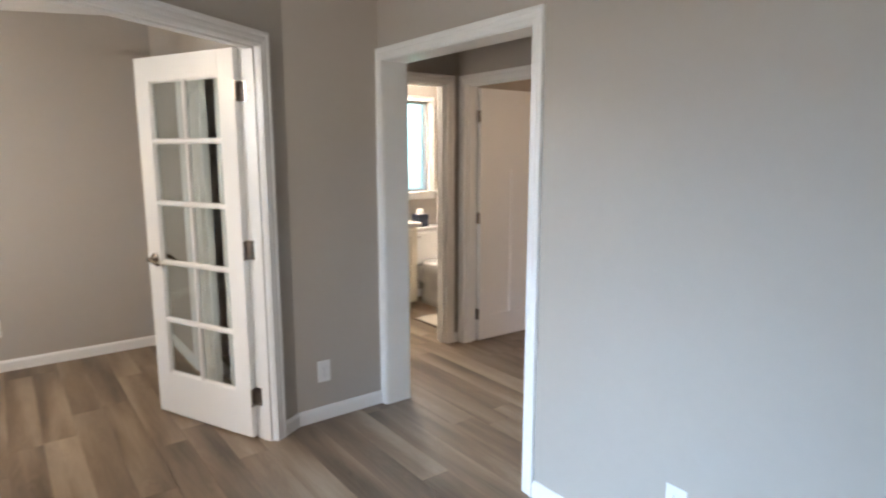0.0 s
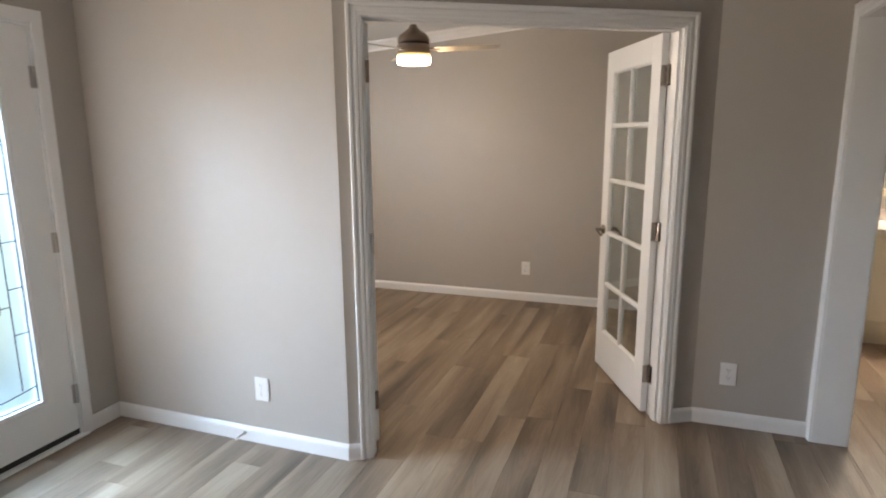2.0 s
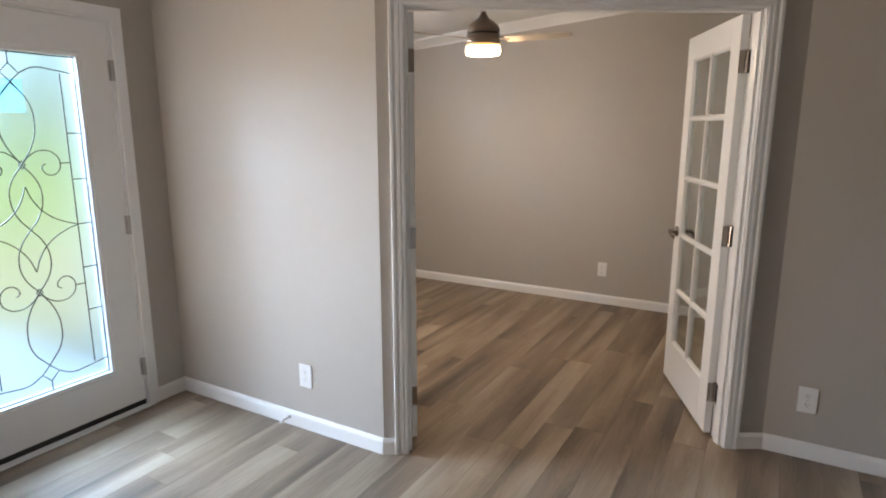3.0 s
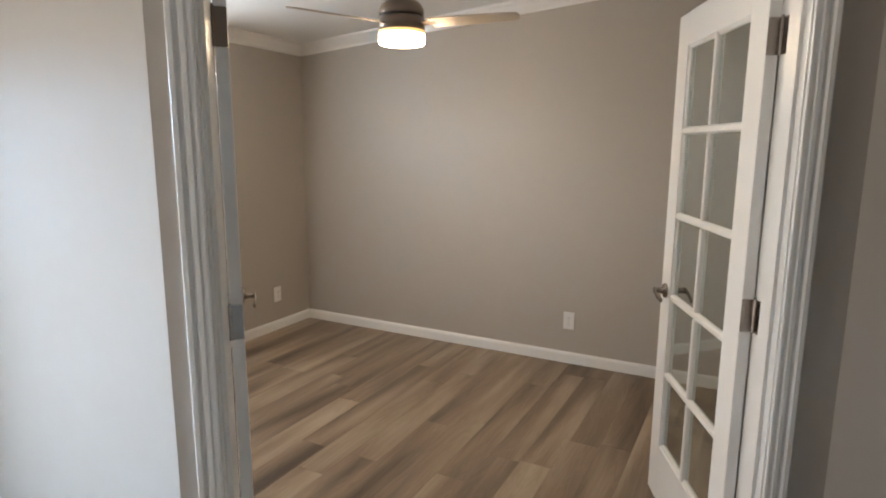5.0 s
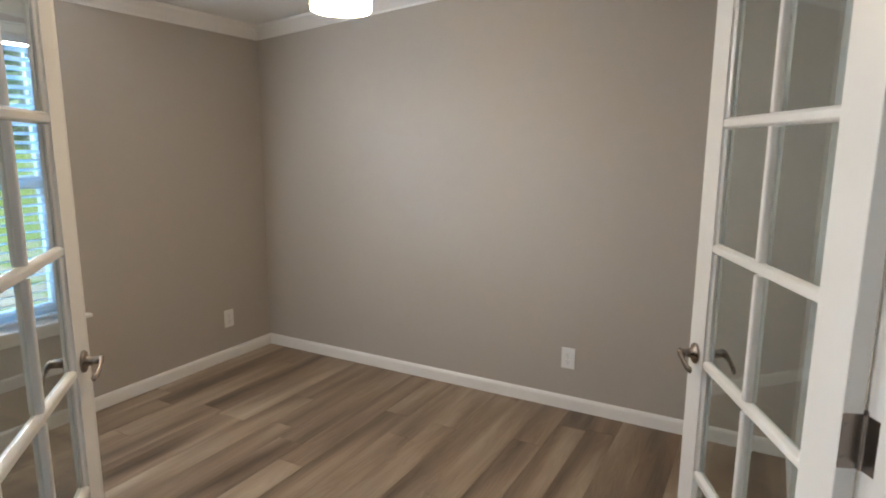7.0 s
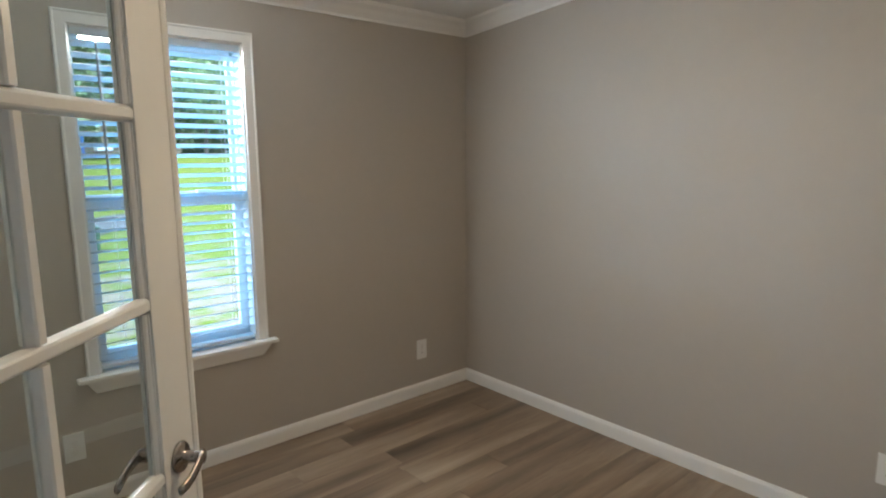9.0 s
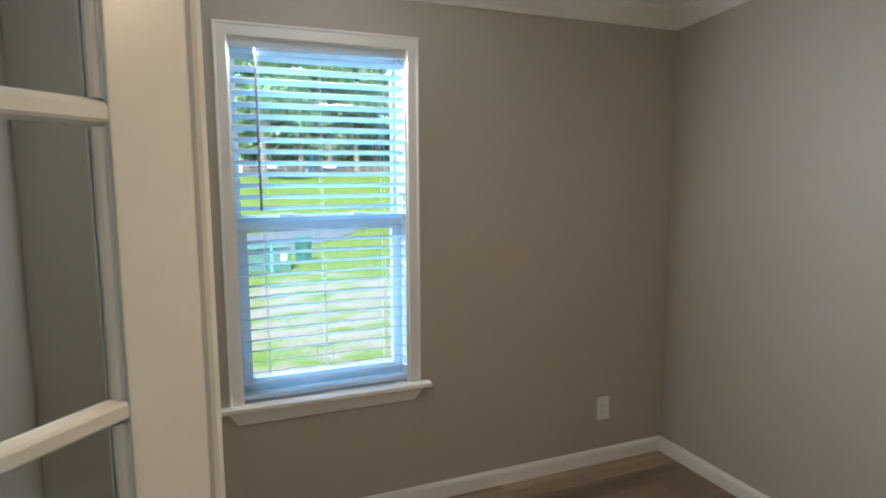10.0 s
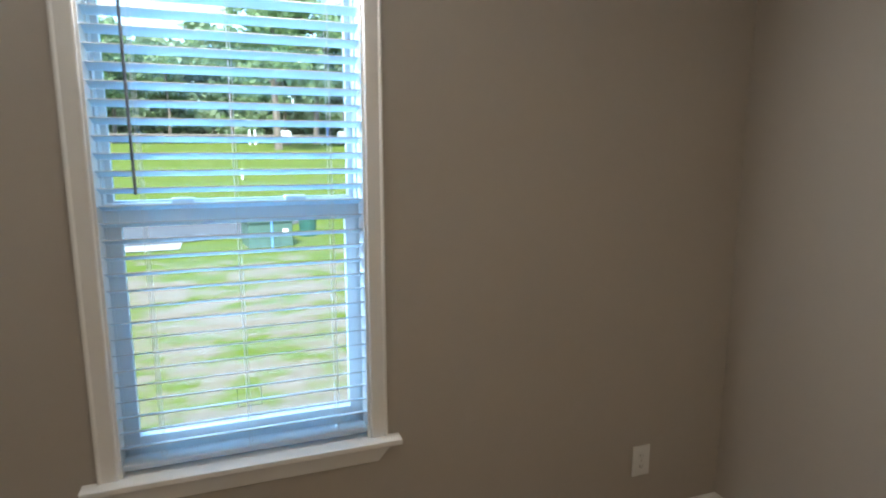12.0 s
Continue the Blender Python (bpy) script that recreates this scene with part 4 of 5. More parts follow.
    part("casing", joined(sweep(fl, (XL, 1.110, 0), (XL, 1.110, 2.060), o, (0, -1, 0), 0, 0, 0, -1), sweep(fl, (XL, 2.054, 0), (XL, 2.054, 2.060), o, (0, 1, 0), 0, 0, 0, -1),
                          sweep(fl, (XL, 1.110, 2.060), (XL, 2.054, 2.060), o, (0, 0, 1), 0, 0, -1, -1)), TRIM, root)
    m = pose(xf, y0 + 0.065, 0.96, 0, 90, 0)
    bm = lathe([(0, 0), (0.030, 0), (0.030, 0.006), (0.013, 0.012), (0.013, 0.035), (0.027, 0.045), (0.029, 0.060), (0.020, 0.070), (0, 0.072)], 24)
    bmesh.ops.transform(bm, matrix=m, verts=bm.verts)
    part("door_knob", bm, STEEL, root, smooth=True)


front_door()


# ---- bedroom door in the hall ----
def panel_door(m, W, H, label, knob=True):
    root = empty("panel_door", m, label, "door")
    T = 0.035
    rails = [(0, 0.20), (1.38, 1.49), (H - 0.115, H)]
    bm = bmesh.new()
    for s in ((0, 0.11, -T, 0, 0, H), (W - 0.11, W, -T, 0, 0, H), (W / 2 - 0.055, W / 2 + 0.055, -T, 0, 0.20, 1.38)):
        box(bm, *s)
    for a, b in rails:
        box(bm, 0.11, W - 0.11, -T, 0, a, b)
    part("door_frame", bm, DOORW, root)
    for x0, x1, z0, z1 in ((0.11, W / 2 - 0.055, 0.20, 1.38), (W / 2 + 0.055, W - 0.11, 0.20, 1.38), (0.11, W - 0.11, 1.49, H - 0.115)):
        part("door_panel", boxes((x0, x1, -T + 0.009, -0.009, z0, z1)), DOORW, root)
    for z in (0.215, 1.0, 1.79):
        h = part("hinge", cyl(bmesh.new(), 0.0065, z - 0.045, z + 0.045, Matrix.Translation((-0.004, 0.004, 0)), seg=12), NICKEL, root)
        part("hinge_leaf", boxes((-0.0022, -0.0004, -0.034, 0.0, z - 0.044, z + 0.044)), NICKEL, h)
    if not knob:
        return
    km = pose(W - 0.06, -T, 0.93, 90)
    bm = lathe([(0, 0), (0.030, 0), (0.029, 0.008), (0.012, 0.012), (0.012, 0.035), (0.026, 0.045), (0.027, 0.060), (0, 0.066)], 20)
    bmesh.ops.transform(bm, matrix=km, verts=bm.verts)
    part("door_knob", bm, NICKEL, root, smooth=True)


panel_door(pose(3.130, 3.824, 0.012, 0, 0, -2), 0.752, 2.0, "white three-panel interior door standing open")
panel_door(pose(XE + 0.036, 4.474, 0.012, 0, 0, -97), 0.728, 1.978, "white panelled closet door standing slightly ajar", knob=False)


# ---- bathroom ----
def vanity():
    x0, x1, y0, y1, H = 2.49, 3.29, 4.885, 5.355, 0.83
    root = empty("vanity_cabinet", pose(0, 0, 0), "cream painted bathroom vanity cabinet with two shaker doors", "vanity")
    part("body", boxes((x0, x1, y0 + 0.02, y1, 0.09, H)), VANITY, root)
    part("toe_kick", boxes((x0 + 0.01, x1 - 0.045, y0 + 0.075, y1, 0.0, 0.09)), VANITY, root)
    xm = (x0 + x1) / 2
    for a, b, hx in ((x0 + 0.02, xm - 0.012, xm - 0.05), (xm + 0.012, x1 - 0.02, xm + 0.05)):
        bm = boxes((a, a + 0.06, y0, y0 + 0.02, 0.12, H - 0.03), (b - 0.06, b, y0, y0 + 0.02, 0.12, H - 0.03), (a + 0.06, b - 0.06, y0, y0 + 0.02, 0.12, 0.185), (a + 0.06, b - 0.06, y0, y0 + 0.02, H - 0.095, H - 0.03))
        d = part("cabinet_door", bm, VANITY, root)
        part("door_panel", boxes((a + 0.06, b - 0.06, y0 + 0.010, y0 + 0.019, 0.185, H - 0.095)), VANITY, d)
        bm = cyl(bmesh.new(), 0.005, 0.56, 0.70, Matrix.Translation((hx, y0 - 0.028, 0)), seg=10)
        for z in (0.575, 0.685):
            cyl(bm, 0.004, 0, 0.028, pose(hx, y0, z, 90), seg=8)
        part("bar_handle", bm, STEEL, d, "brushed nickel bar handle")
    top = empty("bath_countertop", pose(0, 0, H), "pale speckled vanity top with a backsplash", "countertop")
    part("slab", boxes((x0 - 0.01, x1 + 0.025, y0 - 0.025, y1, 0.0, 0.038), bevel=0.008), COUNTER, top)
    part("backsplash", boxes((x0 - 0.01, x1 + 0.025, y1 - 0.018, y1, 0.0385, 0.125), bevel=0.004), COUNTER, top)
    bm = lathe([(0.021, 0.0), (0.024, 0.004), (0.020, 0.012), (0.013, 0.02), (0.012, 0.11), (0.009, 0.12), (0, 0.121)], 18)
    bmesh.ops.translate(bm, vec=(0, 0, 0.038), verts=bm.verts)
    f = empty("faucet", pose((x0 + x1) / 2, y1 - 0.09, H), "chrome single-lever basin faucet", "faucet")
    body = part("faucet_body", bm, STEEL, f, smooth=True)
    part("spout", cyl(bmesh.new(), 0.010, 0, 0.13, pose(0, 0, 0.14, 82), seg=14), STEEL, f, smooth=True)
    part("faucet_handle", boxes((-0.006, 0.006, -0.01, 0.07, 0.158, 0.166), bevel=0.003), STEEL, f)


vanity()


def wall_mirror():
    x0, x1, z0, z1, y = 2.52, 3.265, 1.055, 2.05, 5.36
    root = empty("wall_mirror", pose(0, y, 0), "cream framed bathroom mirror above the vanity", "mirror")
    w = 0.055
    bm = bmesh.new()
    for s in ((x0, x0 + w, -0.022, -0.0005, z0, z1), (x1 - w, x1, -0.022, -0.0005, z0, z1), (x0 + w, x1 - w, -0.022, -0.0005, z0, z0 + w), (x0 + w, x1 - w, -0.022, -0.0005, z1 - w, z1)):
        box(bm, *s, bevel=0.003)
    part("mirror_frame", bm, VANITY, root)
    part("mirror_glass", boxes((x0 + w, x1 - w, -0.010, -0.004, z0 + w, z1 - w)), MIRROR, root)


wall_mirror()
bar = empty("vanity_light", pose(2.89, 5.36, 2.22), "three-globe vanity light above the mirror", "wall lamp")
part("back_plate", boxes((-0.30, 0.30, -0.025, -0.0005, -0.05, 0.05), bevel=0.005), STEEL, bar)
for k in (-0.2, 0.0, 0.2):
    part("arm", cyl(bmesh.new(), 0.009, 0.02, 0.09, pose(k, 0, 0, 90), seg=12), STEEL, bar)
    bm = lathe([(0, -0.055), (0.035, -0.045), (0.054, -0.012), (0.054, 0.012), (0.035, 0.045), (0, 0.055)], 20)
    bmesh.ops.translate(bm, vec=(k, -0.115, 0), verts=bm.verts)
    part("globe", bm, BULB, bar, "lit frosted globe", smooth=True)


def bath_window():
    root = tagged(new("window_2"), "small white bathroom window with a sill", "window", kind="structure")
    x0, x1, z0, z1, y = 3.455, 3.765, 1.13, 2.04, 5.36
    up, o = (0, 0, 1), (0, -1, 0)
    f = 0.055 / 0.065
    pr = [(a, b * f) for a, b in CASE_P]
    part("casing", joined(sweep(pr, (x0, y, z0), (x0, y, z1), o, (-1, 0, 0), 0, 0, 0, -1), sweep(pr, (x1, y, z0), (x1, y, z1), o, (1, 0, 0), 0, 0, 0, -1), sweep(pr, (x0, y, z1), (x1, y, z1), o, up, 0, 0, -1, -1)), TRIM, root)
    part("window_sill", boxes((x0 - 0.10, x1 + 0.10, y - 0.05, y + 0.10, z0 - 0.022, z0), bevel=0.003), TRIM, root)
    part("apron", boxes((x0 - 0.06, x1 + 0.06, y - 0.022, y - 0.0005, z0 - 0.085, z0 - 0.0225), bevel=0.008), TRIM, root)
    w = 0.020
    part("window_frame", boxes((x0, x0 + w, y + 0.05, y + 0.11, z0, z1), (x1 - w, x1, y + 0.05, y + 0.11, z0, z1), (x0 + w, x1 - w, y + 0.05, y + 0.11, z0, z0 + w), (x0 + w, x1 - w, y + 0.05, y + 0.11, z1 - w, z1)), VINYL, root)
    p = part("pane", boxes((x0 + w - 0.002, x1 - w + 0.002, y + 0.078, y + 0.082, z0 + w - 0.002, z1 - w + 0.002)), AQUA, root, "frosted aqua-tinted pane")
    p.visible_shadow = False


bath_window()


def toilet():
    cx = 3.61
    root = empty("toilet", pose(cx, 5.34, 0), "white two-piece toilet with a closed lid", "toilet")
    part("tank", boxes((-0.215, 0.215, -0.185, -0.005, 0.38, 0.735), bevel=0.025), PORCELAIN, root, smooth=False)
    part("tank_lid", boxes((-0.225, 0.225, -0.195, 0.0, 0.736, 0.775), bevel=0.012), PORCELAIN, root)
    part("flush_lever", boxes((-0.19, -0.11, -0.205, -0.195, 0.675, 0.690), bevel=0.004), STEEL, root)

    def oval(rx, ry, cy, z, n=28):
        return [(rx * math.cos(2 * math.pi * i / n), cy + ry * math.sin(2 * math.pi * i / n), z) for i in range(n)]

    def loft(levels):
        bm = bmesh.new()
        rings = [[bm.verts.new(p) for p in oval(*lv2)] for lv2 in levels]
        for a, b in zip(rings, rings[1:]):
            for i in range(len(a)):
                j = (i + 1) % len(a)
                bm.faces.new((a[i], a[j], b[j], b[i]))
        bm.faces.new(rings[0][::-1])
        bm.faces.new(rings[-1])
        bmesh.ops.recalc_face_normals(bm, faces=bm.faces)
        return bm

    part("bowl", loft([(0.115, 0.24, -0.33, 0.0), (0.110, 0.23, -0.33, 0.06), (0.105, 0.20, -0.32, 0.16), (0.125, 0.21, -0.36, 0.24), (0.170, 0.25, -0.41, 0.34), (0.185, 0.26, -0.43, 0.385), (0.183, 0.255, -0.43, 0.395)]), PORCELAIN, root, smooth=True)
    part("pedestal_shelf", boxes((-0.12, 0.12, -0.25, -0.02, 0.20, 0.379), bevel=0.03), PORCELAIN, root)
    part("seat", loft([(0.186, 0.245, -0.44, 0.396), (0.190, 0.250, -0.44, 0.404), (0.188, 0.247, -0.44, 0.414)]), PORCELAIN, root, smooth=True)
    part("lid", loft([(0.184, 0.242, -0.44, 0.418), (0.188, 0.246, -0.44, 0.426), (0.175, 0.235, -0.44, 0.438)]), PORCELAIN, root, smooth=True)


toilet()
tb = empty("tissue_box", pose(3.565, 5.25, 0.775), "dark navy tissue box on the toilet tank", "tissue box")
part("box_body", boxes((-0.065, 0.065, -0.065, 0.065, 0.0, 0.125), bevel=0.006), TISSUE_BOX, tb)
bm = bmesh.new()
r0 = [bm.verts.new((0.045 * math.cos(a) * (1 + 0.2 * math.sin(3 * a)), 0.03 * math.sin(a), 0.1255)) for a in [i * math.pi / 6 for i in range(12)]]
r1 = [bm.verts.new((0.035 * math.cos(a) + 0.01 * math.sin(5 * a), 0.022 * math.sin(a) + 0.01 * math.cos(4 * a), 0.165 + 0.015 * math.sin(3 * a))) for a in [i * math.pi / 6 for i in range(12)]]
for i in range(12):
    bm.faces.new((r0[i], r0[(i + 1) % 12], r1[(i + 1) % 12], r1[i]))
bm.faces.new(r1)
part("tissue", bm, PAPER, tb, smooth=True)

rug = empty("bath_mat", pose(3.44, 4.45, 0), "cream bath mat with a dark edge", "bath mat")
part("mat_edge", boxes((-0.36, 0.36, -0.20, 0.20, 0.0005, 0.007), bevel=0.002), MATEDGE, rug)
part("mat_pile", boxes((-0.352, 0.352, -0.192, 0.192, 0.007, 0.018), bevel=0.004), MATW, rug)


# ---- outside ----
GZ = -0.6


def gz(x):
    """Height of the lawn: level by the house, rising gently across the street."""
    k = max(0.0, -x - 25.0)
    return GZ + 2.4 * min(k, 61.0) / 61.0 + 0.01 * max(0.0, k - 61.0)


def ground():
    bm = bmesh.new()
    xs = [-600, -300, -150, -120, -105, -95, -86, -70, -55, -40, -25, -10, 60, 300]
    ys = [-400, -150, -60, 0, 60, 150, 400]
    grid = [[bm.verts.new((x, y, gz(x))) for y in ys] for x in xs]
    for a, b in zip(grid, grid[1:]):
        for j in range(len(ys) - 1):
            bm.faces.new((a[j], b[j], b[j + 1], a[j + 1]))
    return bm


structure("ground", ground(), LAWN, "patchy green lawn with bare sandy soil near the house", "lawn")


def road_edge(y, near):
    """x of the road's edge: straight beside the house, then bending away."""
    k = max(0.0, y - (2.2 if near else 4.0))
    return (-14.3 if near else -22.0) - 0.10 * y - (0.42 if near else 0.30) * k ** 1.55


def strip(e0, e1, z, ys):
    bm = bmesh.new()
    p = [(bm.verts.new((e0(y), y, z)), bm.verts.new((e1(y), y, z))) for y in ys]
    for (a, b), (c, d) in zip(p, p[1:]):
        bm.faces.new((a, b, d, c))
    bmesh.ops.recalc_face_normals(bm, faces=bm.faces)
    if bm.faces[:][0].normal.z < 0:
        bmesh.ops.reverse_faces(bm, faces=bm.faces[:])
    return bm


ys = [-60 + i for i in range(0, 78)]
structure("road", strip(lambda y: road_edge(y, True), lambda y: road_edge(y, False), GZ + 0.02, ys), ASPHALT, "grey asphalt street that bends away", "road")
structure("driveway", joined(strip(lambda y: -13.6 - 0.05 * y, lambda y: road_edge(y, True), GZ + 0.024, [-6 + 0.5 * i for i in range(18)])), CONCRETE, "pale concrete drive apron beside the street", "driveway")

# unseen slab added as a pale reflector below the front door's glass
structure("porch", boxes((-3.9, XL - 0.151, 0.3, YA - 0.01, GZ, -0.03), bevel=0.01), CONCRETE, "unseen pale concrete slab added outside the front door as a reflector", "porch")
ub = empty("utility_box", pose(-13.9, 4.25, GZ, 0, 0, 8), "green pad-mounted utility box on the lawn", "utility box")
part("cabinet", boxes((-0.42, 0.42, -0.46, 0.46, 0.0, 0.52), bevel=0.02), UTIL, ub)
bm = boxes((-0.45, 0.45, -0.49, 0.49, 0.52, 0.57), bevel=0.015)
part("lid", bm, UTIL, ub)
part("warning_label", boxes((0.421, 0.424, 0.24, 0.36, 0.24, 0.38)), PLATE, ub)
gb = empty("green_bin", pose(-14.9, 5.25, GZ), "dark green plastic bin behind the utility box", "bin")
bm = cyl(bmesh.new(), 0.19, 0.0, 0.58, seg=20, r2=0.22)
part("bin_body", bm, UTIL2, gb, smooth=False)
part("bin_lid", lathe([(0, 0.66), (0.12, 0.645), (0.22, 0.61), (0.235, 0.582), (0, 0.58)], 20), UTIL2, gb, smooth=True)
st = empty("marker_stake", pose(-13.1, 4.3, GZ), "thin blue utility marker stake", "stake")
part("stake_post", cyl(bmesh.new(), 0.022, 0, 0.62, seg=8), STAKE, st)
mb = empty("mailbox", pose(-34, 4.35, gz(-34)), "small white mailbox on a post across the street", "mailbox")
part("post", boxes((-0.04, 0.04, -0.04, 0.04, 0, 0.42), bevel=0.005), SIDING, mb)
part("mailbox_body", boxes((-0.18, 0.18, -0.08, 0.08, 0.42, 0.60), bevel=0.03), SIDING, mb)

# rail fence far across the lawn
fence = empty("rail_fence", pose(-88, -6, gz(-88)), "weathered dark wooden rail fence at the wood's edge", "fence")
for k in range(26):
    part("post", boxes((-0.09, 0.09, -40 + 3 * k - 0.09, -40 + 3 * k + 0.09, 0, 1.45)), FENCE, fence)
for z in (0.45, 0.85, 1.25):
    part("rail", boxes((-0.03, 0.03, -40, 36, z - 0.08, z + 0.08)), FENCE, fence)

# small white-roofed shelters and marker posts in front of the trees
for yy, w, xx in ((11.5, 1.7, -85), (19.8, 1.8, -86)):
    sh = empty("shed", pose(xx, yy, gz(xx)), "small dark shed with a white roof before the trees", "shed", "sheds at the wood's edge")
    part("wall", boxes((-0.9, 0.9, -w / 2 + 0.1, w / 2 - 0.1, 0.0, 0.95)), FENCE, sh)
    bm = bmesh.new()
    pts = [(-1.1, 0.951), (1.1, 0.951), (0.25, 1.85), (-0.25, 1.85)]
    a = [bm.verts.new((x, -w / 2 + (0.12 if k > 1 else 0), z)) for k, (x, z) in enumerate(pts)]
    b = [bm.verts.new((x, w / 2 - (0.12 if k > 1 else 0), z)) for k, (x, z) in enumerate(pts)]
    for i in range(4):
        bm.faces.new((a[i], a[(i + 1) % 4], b[(i + 1) % 4], b[i]))
    bm.faces.new(a[::-1])
    bm.faces.new(b)
    bmesh.ops.recalc_face_normals(bm, faces=bm.faces)
    part("roof", bm, SIDING, sh)
    part("door", boxes((0.901, 0.93, -0.4, 0.4, 0.0, 0.9)), BARK, sh)
for yy, z0, h, mt, lb in ((6.9, 0.0, 1.9, SIDING, "white marker post before the trees"), (7.6, 0.0, 1.9, SIDING, "white marker post before the trees"), (17.2, 0.0, 2.8, STAKE, "tall blue marker post before the trees"), (16.4, 0.0, 0.9, SIDING, "short white marker post before the trees")):
    po = empty("marker_post", pose(-84, yy, gz(-84)), lb, "post", "posts at the wood's edge")
    part("shaft", cyl(bmesh.new(), 0.13, z0, h, seg=8), mt, po)
    part("cap", cyl(bmesh.new(), 0.15, h, h + 0.08, seg=8, r2=0.05), mt, po)


def leaf_cloud(rs, clumps, per, size):
    """Many small leaf quads scattered through uneven clumps."""
    verts, faces = [], []
    for cx, cy, cz, r in clumps:
        for _ in range(per):
            d = Vector((rs.gauss(0, 1), rs.gauss(0, 1), rs.gauss(0, 1))).normalized() * r * rs.uniform(0.35, 1.05)
            p = Vector((cx, cy, cz)) + Vector((d.x, d.y, d.z * 0.75))
            u = Vector((rs.gauss(0, 1), rs.gauss(0, 1), rs.gauss(0, 0.6))).normalized()
            v = u.cross(Vector((rs.gauss(0, 1), rs.gauss(0, 1), rs.gauss(0, 1)))).normalized()
            s = size * rs.uniform(0.5, 1.2)
            i = len(verts)
            verts += [p - u * s, p + v * s * 0.55, p + u * s, p - v * s * 0.55]
            faces.append((i, i + 1, i + 2, i + 3))
    me = bpy.data.meshes.new("crown")
    me.from_pydata(verts, [], faces)
    return me


def limb(bm, p, q, r0, r1, seg=7):
    d = Vector(q) - Vector(p)
    m = Matrix.Translation((Vector(p) + Vector(q)) / 2) @ d.to_track_quat("Z", "Y").to_matrix().to_4x4()
    bmesh.ops.create_cone(bm, cap_ends=True, segments=seg, radius1=r0, radius2=r1, depth=d.length, matrix=m)


def tree(seed, height, label):
    rs = random.Random(seed)
    root = empty("tree", pose(0, 0, GZ), label, "tree", "trees across the street")
    bm = bmesh.new()
    top = height * 0.62
    limb(bm, (0, 0, -0.2), (0.2, 0.1, top * 0.5), height * 0.022, height * 0.016)
    limb(bm, (0.2, 0.1, top * 0.5), (0.1, -0.2, height * 0.85), height * 0.016, height * 0.005)
    clumps = []
    for k in range(11):
        a, z0 = rs.uniform(0, 6.28), height * rs.uniform(0.30, 0.78)
        L = height * rs.uniform(0.13, 0.26)
        e = (L * math.cos(a), L * math.sin(a), z0 + L * rs.uniform(0.15, 0.6))
        limb(bm, (0.15, 0, z0), e, height * 0.008, height * 0.002, 5)
        clumps.append((*e, height * rs.uniform(0.075, 0.13)))
        clumps.append((e[0] * 0.6, e[1] * 0.6, e[2] + height * 0.06, height * rs.uniform(0.06, 0.10)))
    clumps.append((0, 0, height * 0.92, height * 0.09))
    part("trunk", bm, BARK, root)
    part("crown", leaf_cloud(rs, clumps, 190, height * 0.024), LEAF, root)
    return root


protos = [tree(s, h, l) for s, h, l in ((1, 17, "broad leafy tree with gaps in its crown"), (2, 14, "rounded leafy tree at the wood's edge"), (3, 21, "tall leafy tree rising over the wood"))]
spots = [(-98, -22, 0), (-92, -12, 1), (-101, -4, 1), (-95, 5, 1), (-100, 13, 0), (-93, 21.5, 2), (-97, 30, 2), (-101, 38, 0), (-94, 46, 1), (-99, 55, 0), (-96, 64, 2), (-104, -32, 2), (-60, 33, 2), (-66, 42, 0), (-70, 9.4, 2), (-98, -11, 0), (-103, -17, 2), (-90, 16.5, 2), (-94, 26, 2)]
used = set()
rs = random.Random(9)
for x, y, k in spots:
    m = pose(x, y, gz(x), 0, 0, rs.uniform(0, 360))
    if k not in used:
        protos[k].matrix_basis = m
        used.add(k)
    else:
        copy_thing(protos[k], m)
# the dense wood behind them
rs = random.Random(21)
clumps = [(-112 + rs.uniform(-4, 4), y + rs.uniform(-1.5, 1.5), z + 2.0 + rs.uniform(-1, 1), rs.uniform(2.2, 3.4)) for y in range(-55, 95, 3) for z in (-1.0, 1.0, 3.0, 5.0, 7.5, 10.0, 12.5) + ((15.0,) if rs.random() < 0.75 else ()) + ((17.5,) if rs.random() < 0.45 else ()) + ((20.0,) if rs.random() < 0.2 else ())]
clumps += [(-119 + rs.uniform(-2, 2), y + rs.uniform(-1.5, 1.5), z + 2.0 + rs.uniform(-0.6, 0.6), rs.uniform(2.2, 3.2)) for y in range(-56, 96, 3) for z in (-0.5, 1.5, 3.5, 5.5)]
wood = part("far_wood", leaf_cloud(rs, clumps, 210, 0.85), LEAF2)
tagged(wood, "dense dark green wood behind the lawn", "woodland", kind="stuff")


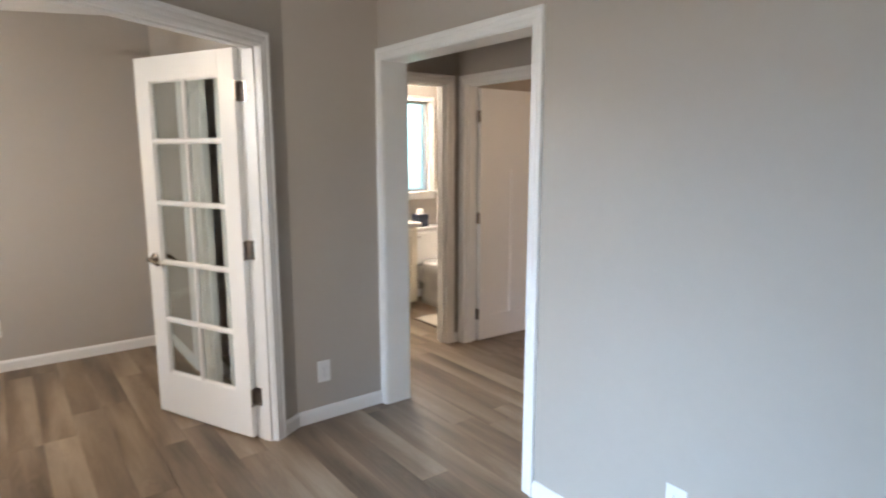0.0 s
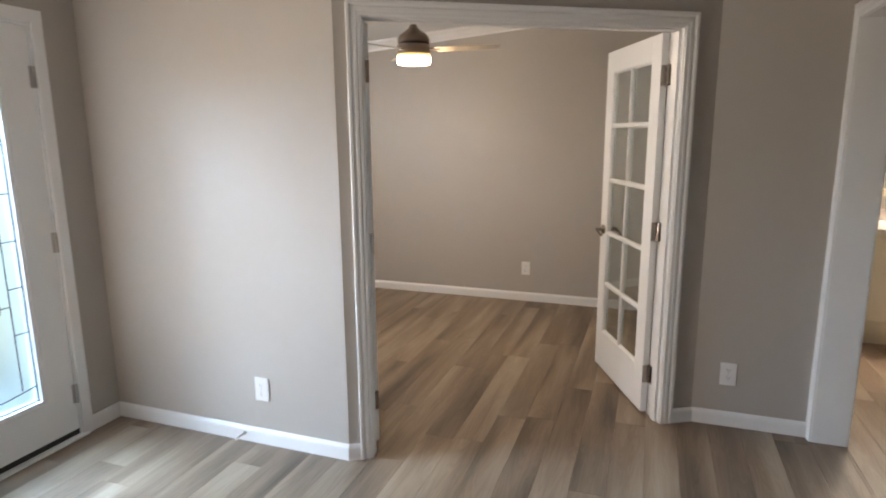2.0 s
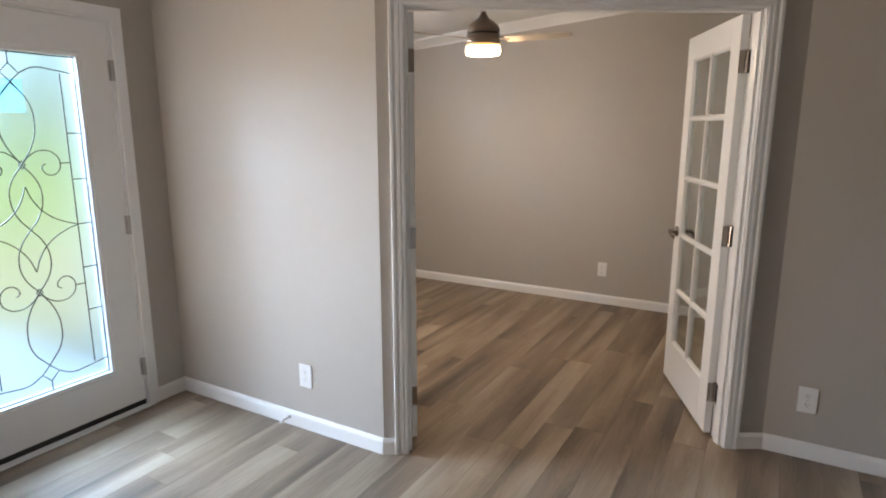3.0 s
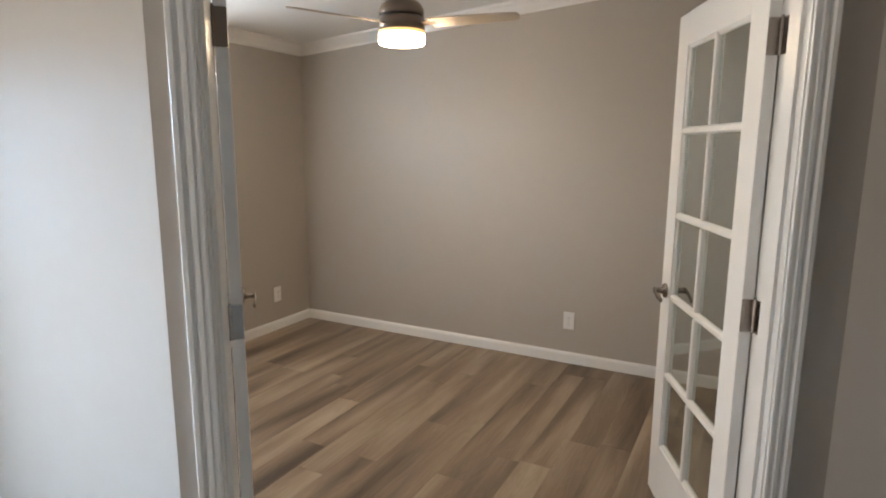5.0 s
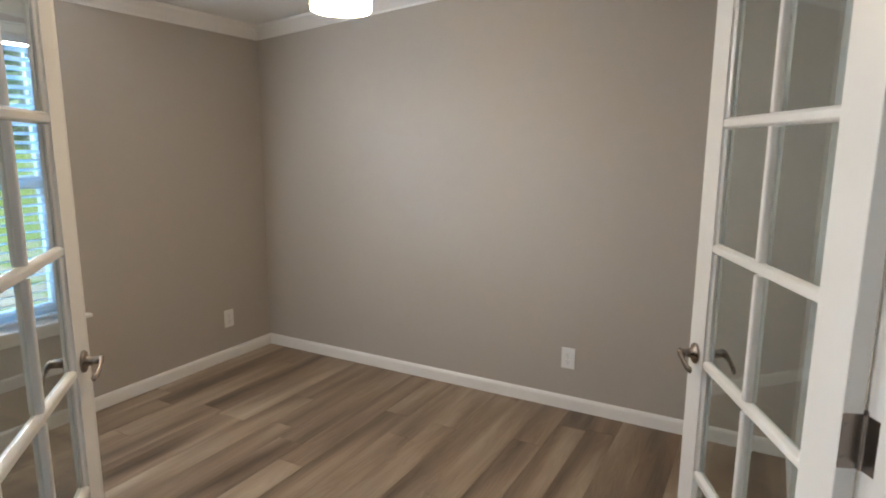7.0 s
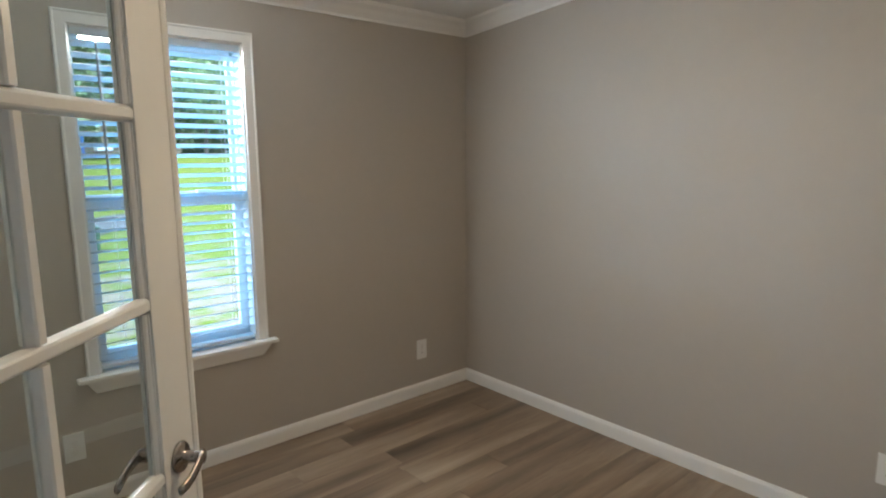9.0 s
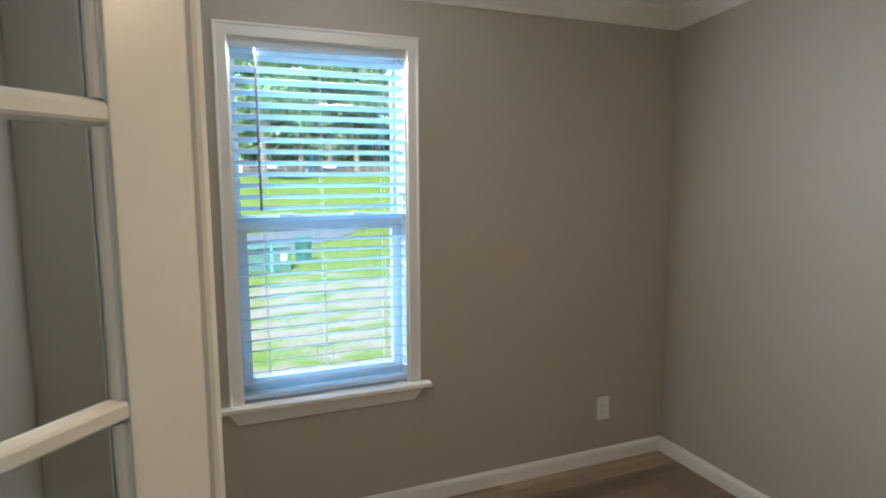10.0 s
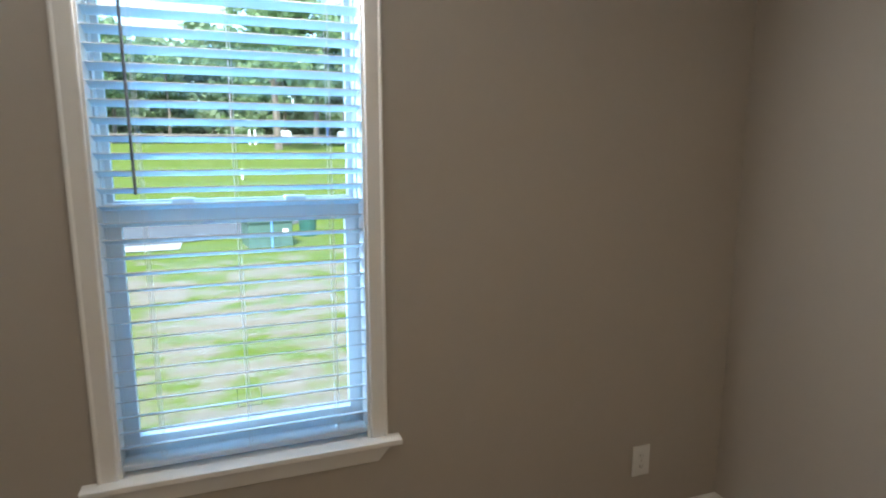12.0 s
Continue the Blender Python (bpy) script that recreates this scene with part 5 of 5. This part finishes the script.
# ---- floor planks ----
sub = structure("floor", joined(prism(rect(XL, XH1, -3.6, 5.36), -0.12, -0.004), prism(rect(XH1, 4.13, 0.92, 5.36), -0.12, -0.004), prism(rect(4.13, 6.2, 0.92, 3.98), -0.12, -0.004), prism(rect(XW, XL, 2.412, 5.3), -0.12, -0.004)), SUB, "oak-look vinyl plank floor running through all rooms", "floor")
PW, PL = 0.155, 1.22


def plank_bm(bm, x, y0, y1, w):
    """One plank with softened upper edges; top at z = 0."""
    g, c = 0.00025, 0.0005
    xs, ys = (x + g, x + w - g), (y0 + g, y1 - g)
    lo = [bm.verts.new((a, b, -0.004)) for a, b in ((xs[0], ys[0]), (xs[1], ys[0]), (xs[1], ys[1]), (xs[0], ys[1]))]
    mid = [bm.verts.new((v.co.x, v.co.y, -0.0012)) for v in lo]
    hi = [bm.verts.new((a, b, 0.0)) for a, b in ((xs[0] + c, ys[0] + c), (xs[1] - c, ys[0] + c), (xs[1] - c, ys[1] - c), (xs[0] + c, ys[1] - c))]
    for p, q in ((lo, mid), (mid, hi)):
        for i in range(4):
            bm.faces.new((p[i], p[(i + 1) % 4], q[(i + 1) % 4], q[i]))
    bm.faces.new(hi)


rng = random.Random(11)
rest = bmesh.new()
x = XW
while x < 6.19:
    w = min([PW] + [e - x for e in (XL, XH1, 4.13, 6.2) if e - x > 0.004])
    ylo = 2.412 if x < XL - 0.01 else -3.6 if x < XH1 - 0.01 else 0.92
    yhi = 5.3 if x < 1.0 else 5.36 if x < 4.12 else 3.98
    y = ylo - rng.uniform(0.1, 1.1)
    while y < yhi - 0.001:
        a, b = max(y, ylo), min(y + PL, yhi)
        if b - a > 0.01:
            if b > 0.7 and x < 3.6:
                bm = bmesh.new()
                plank_bm(bm, -w / 2, (a - b) / 2, (b - a) / 2, w)
                ob = part("plank", bm, FLOOR, sub)
                ob.location = (x + w / 2, (a + b) / 2, 0)
            else:
                plank_bm(rest, x, a, b, w)
        y += PL
    x += w
far_planks = part("far_planks", rest, FLOOR, sub)
tagged(far_planks, kind="stuff")
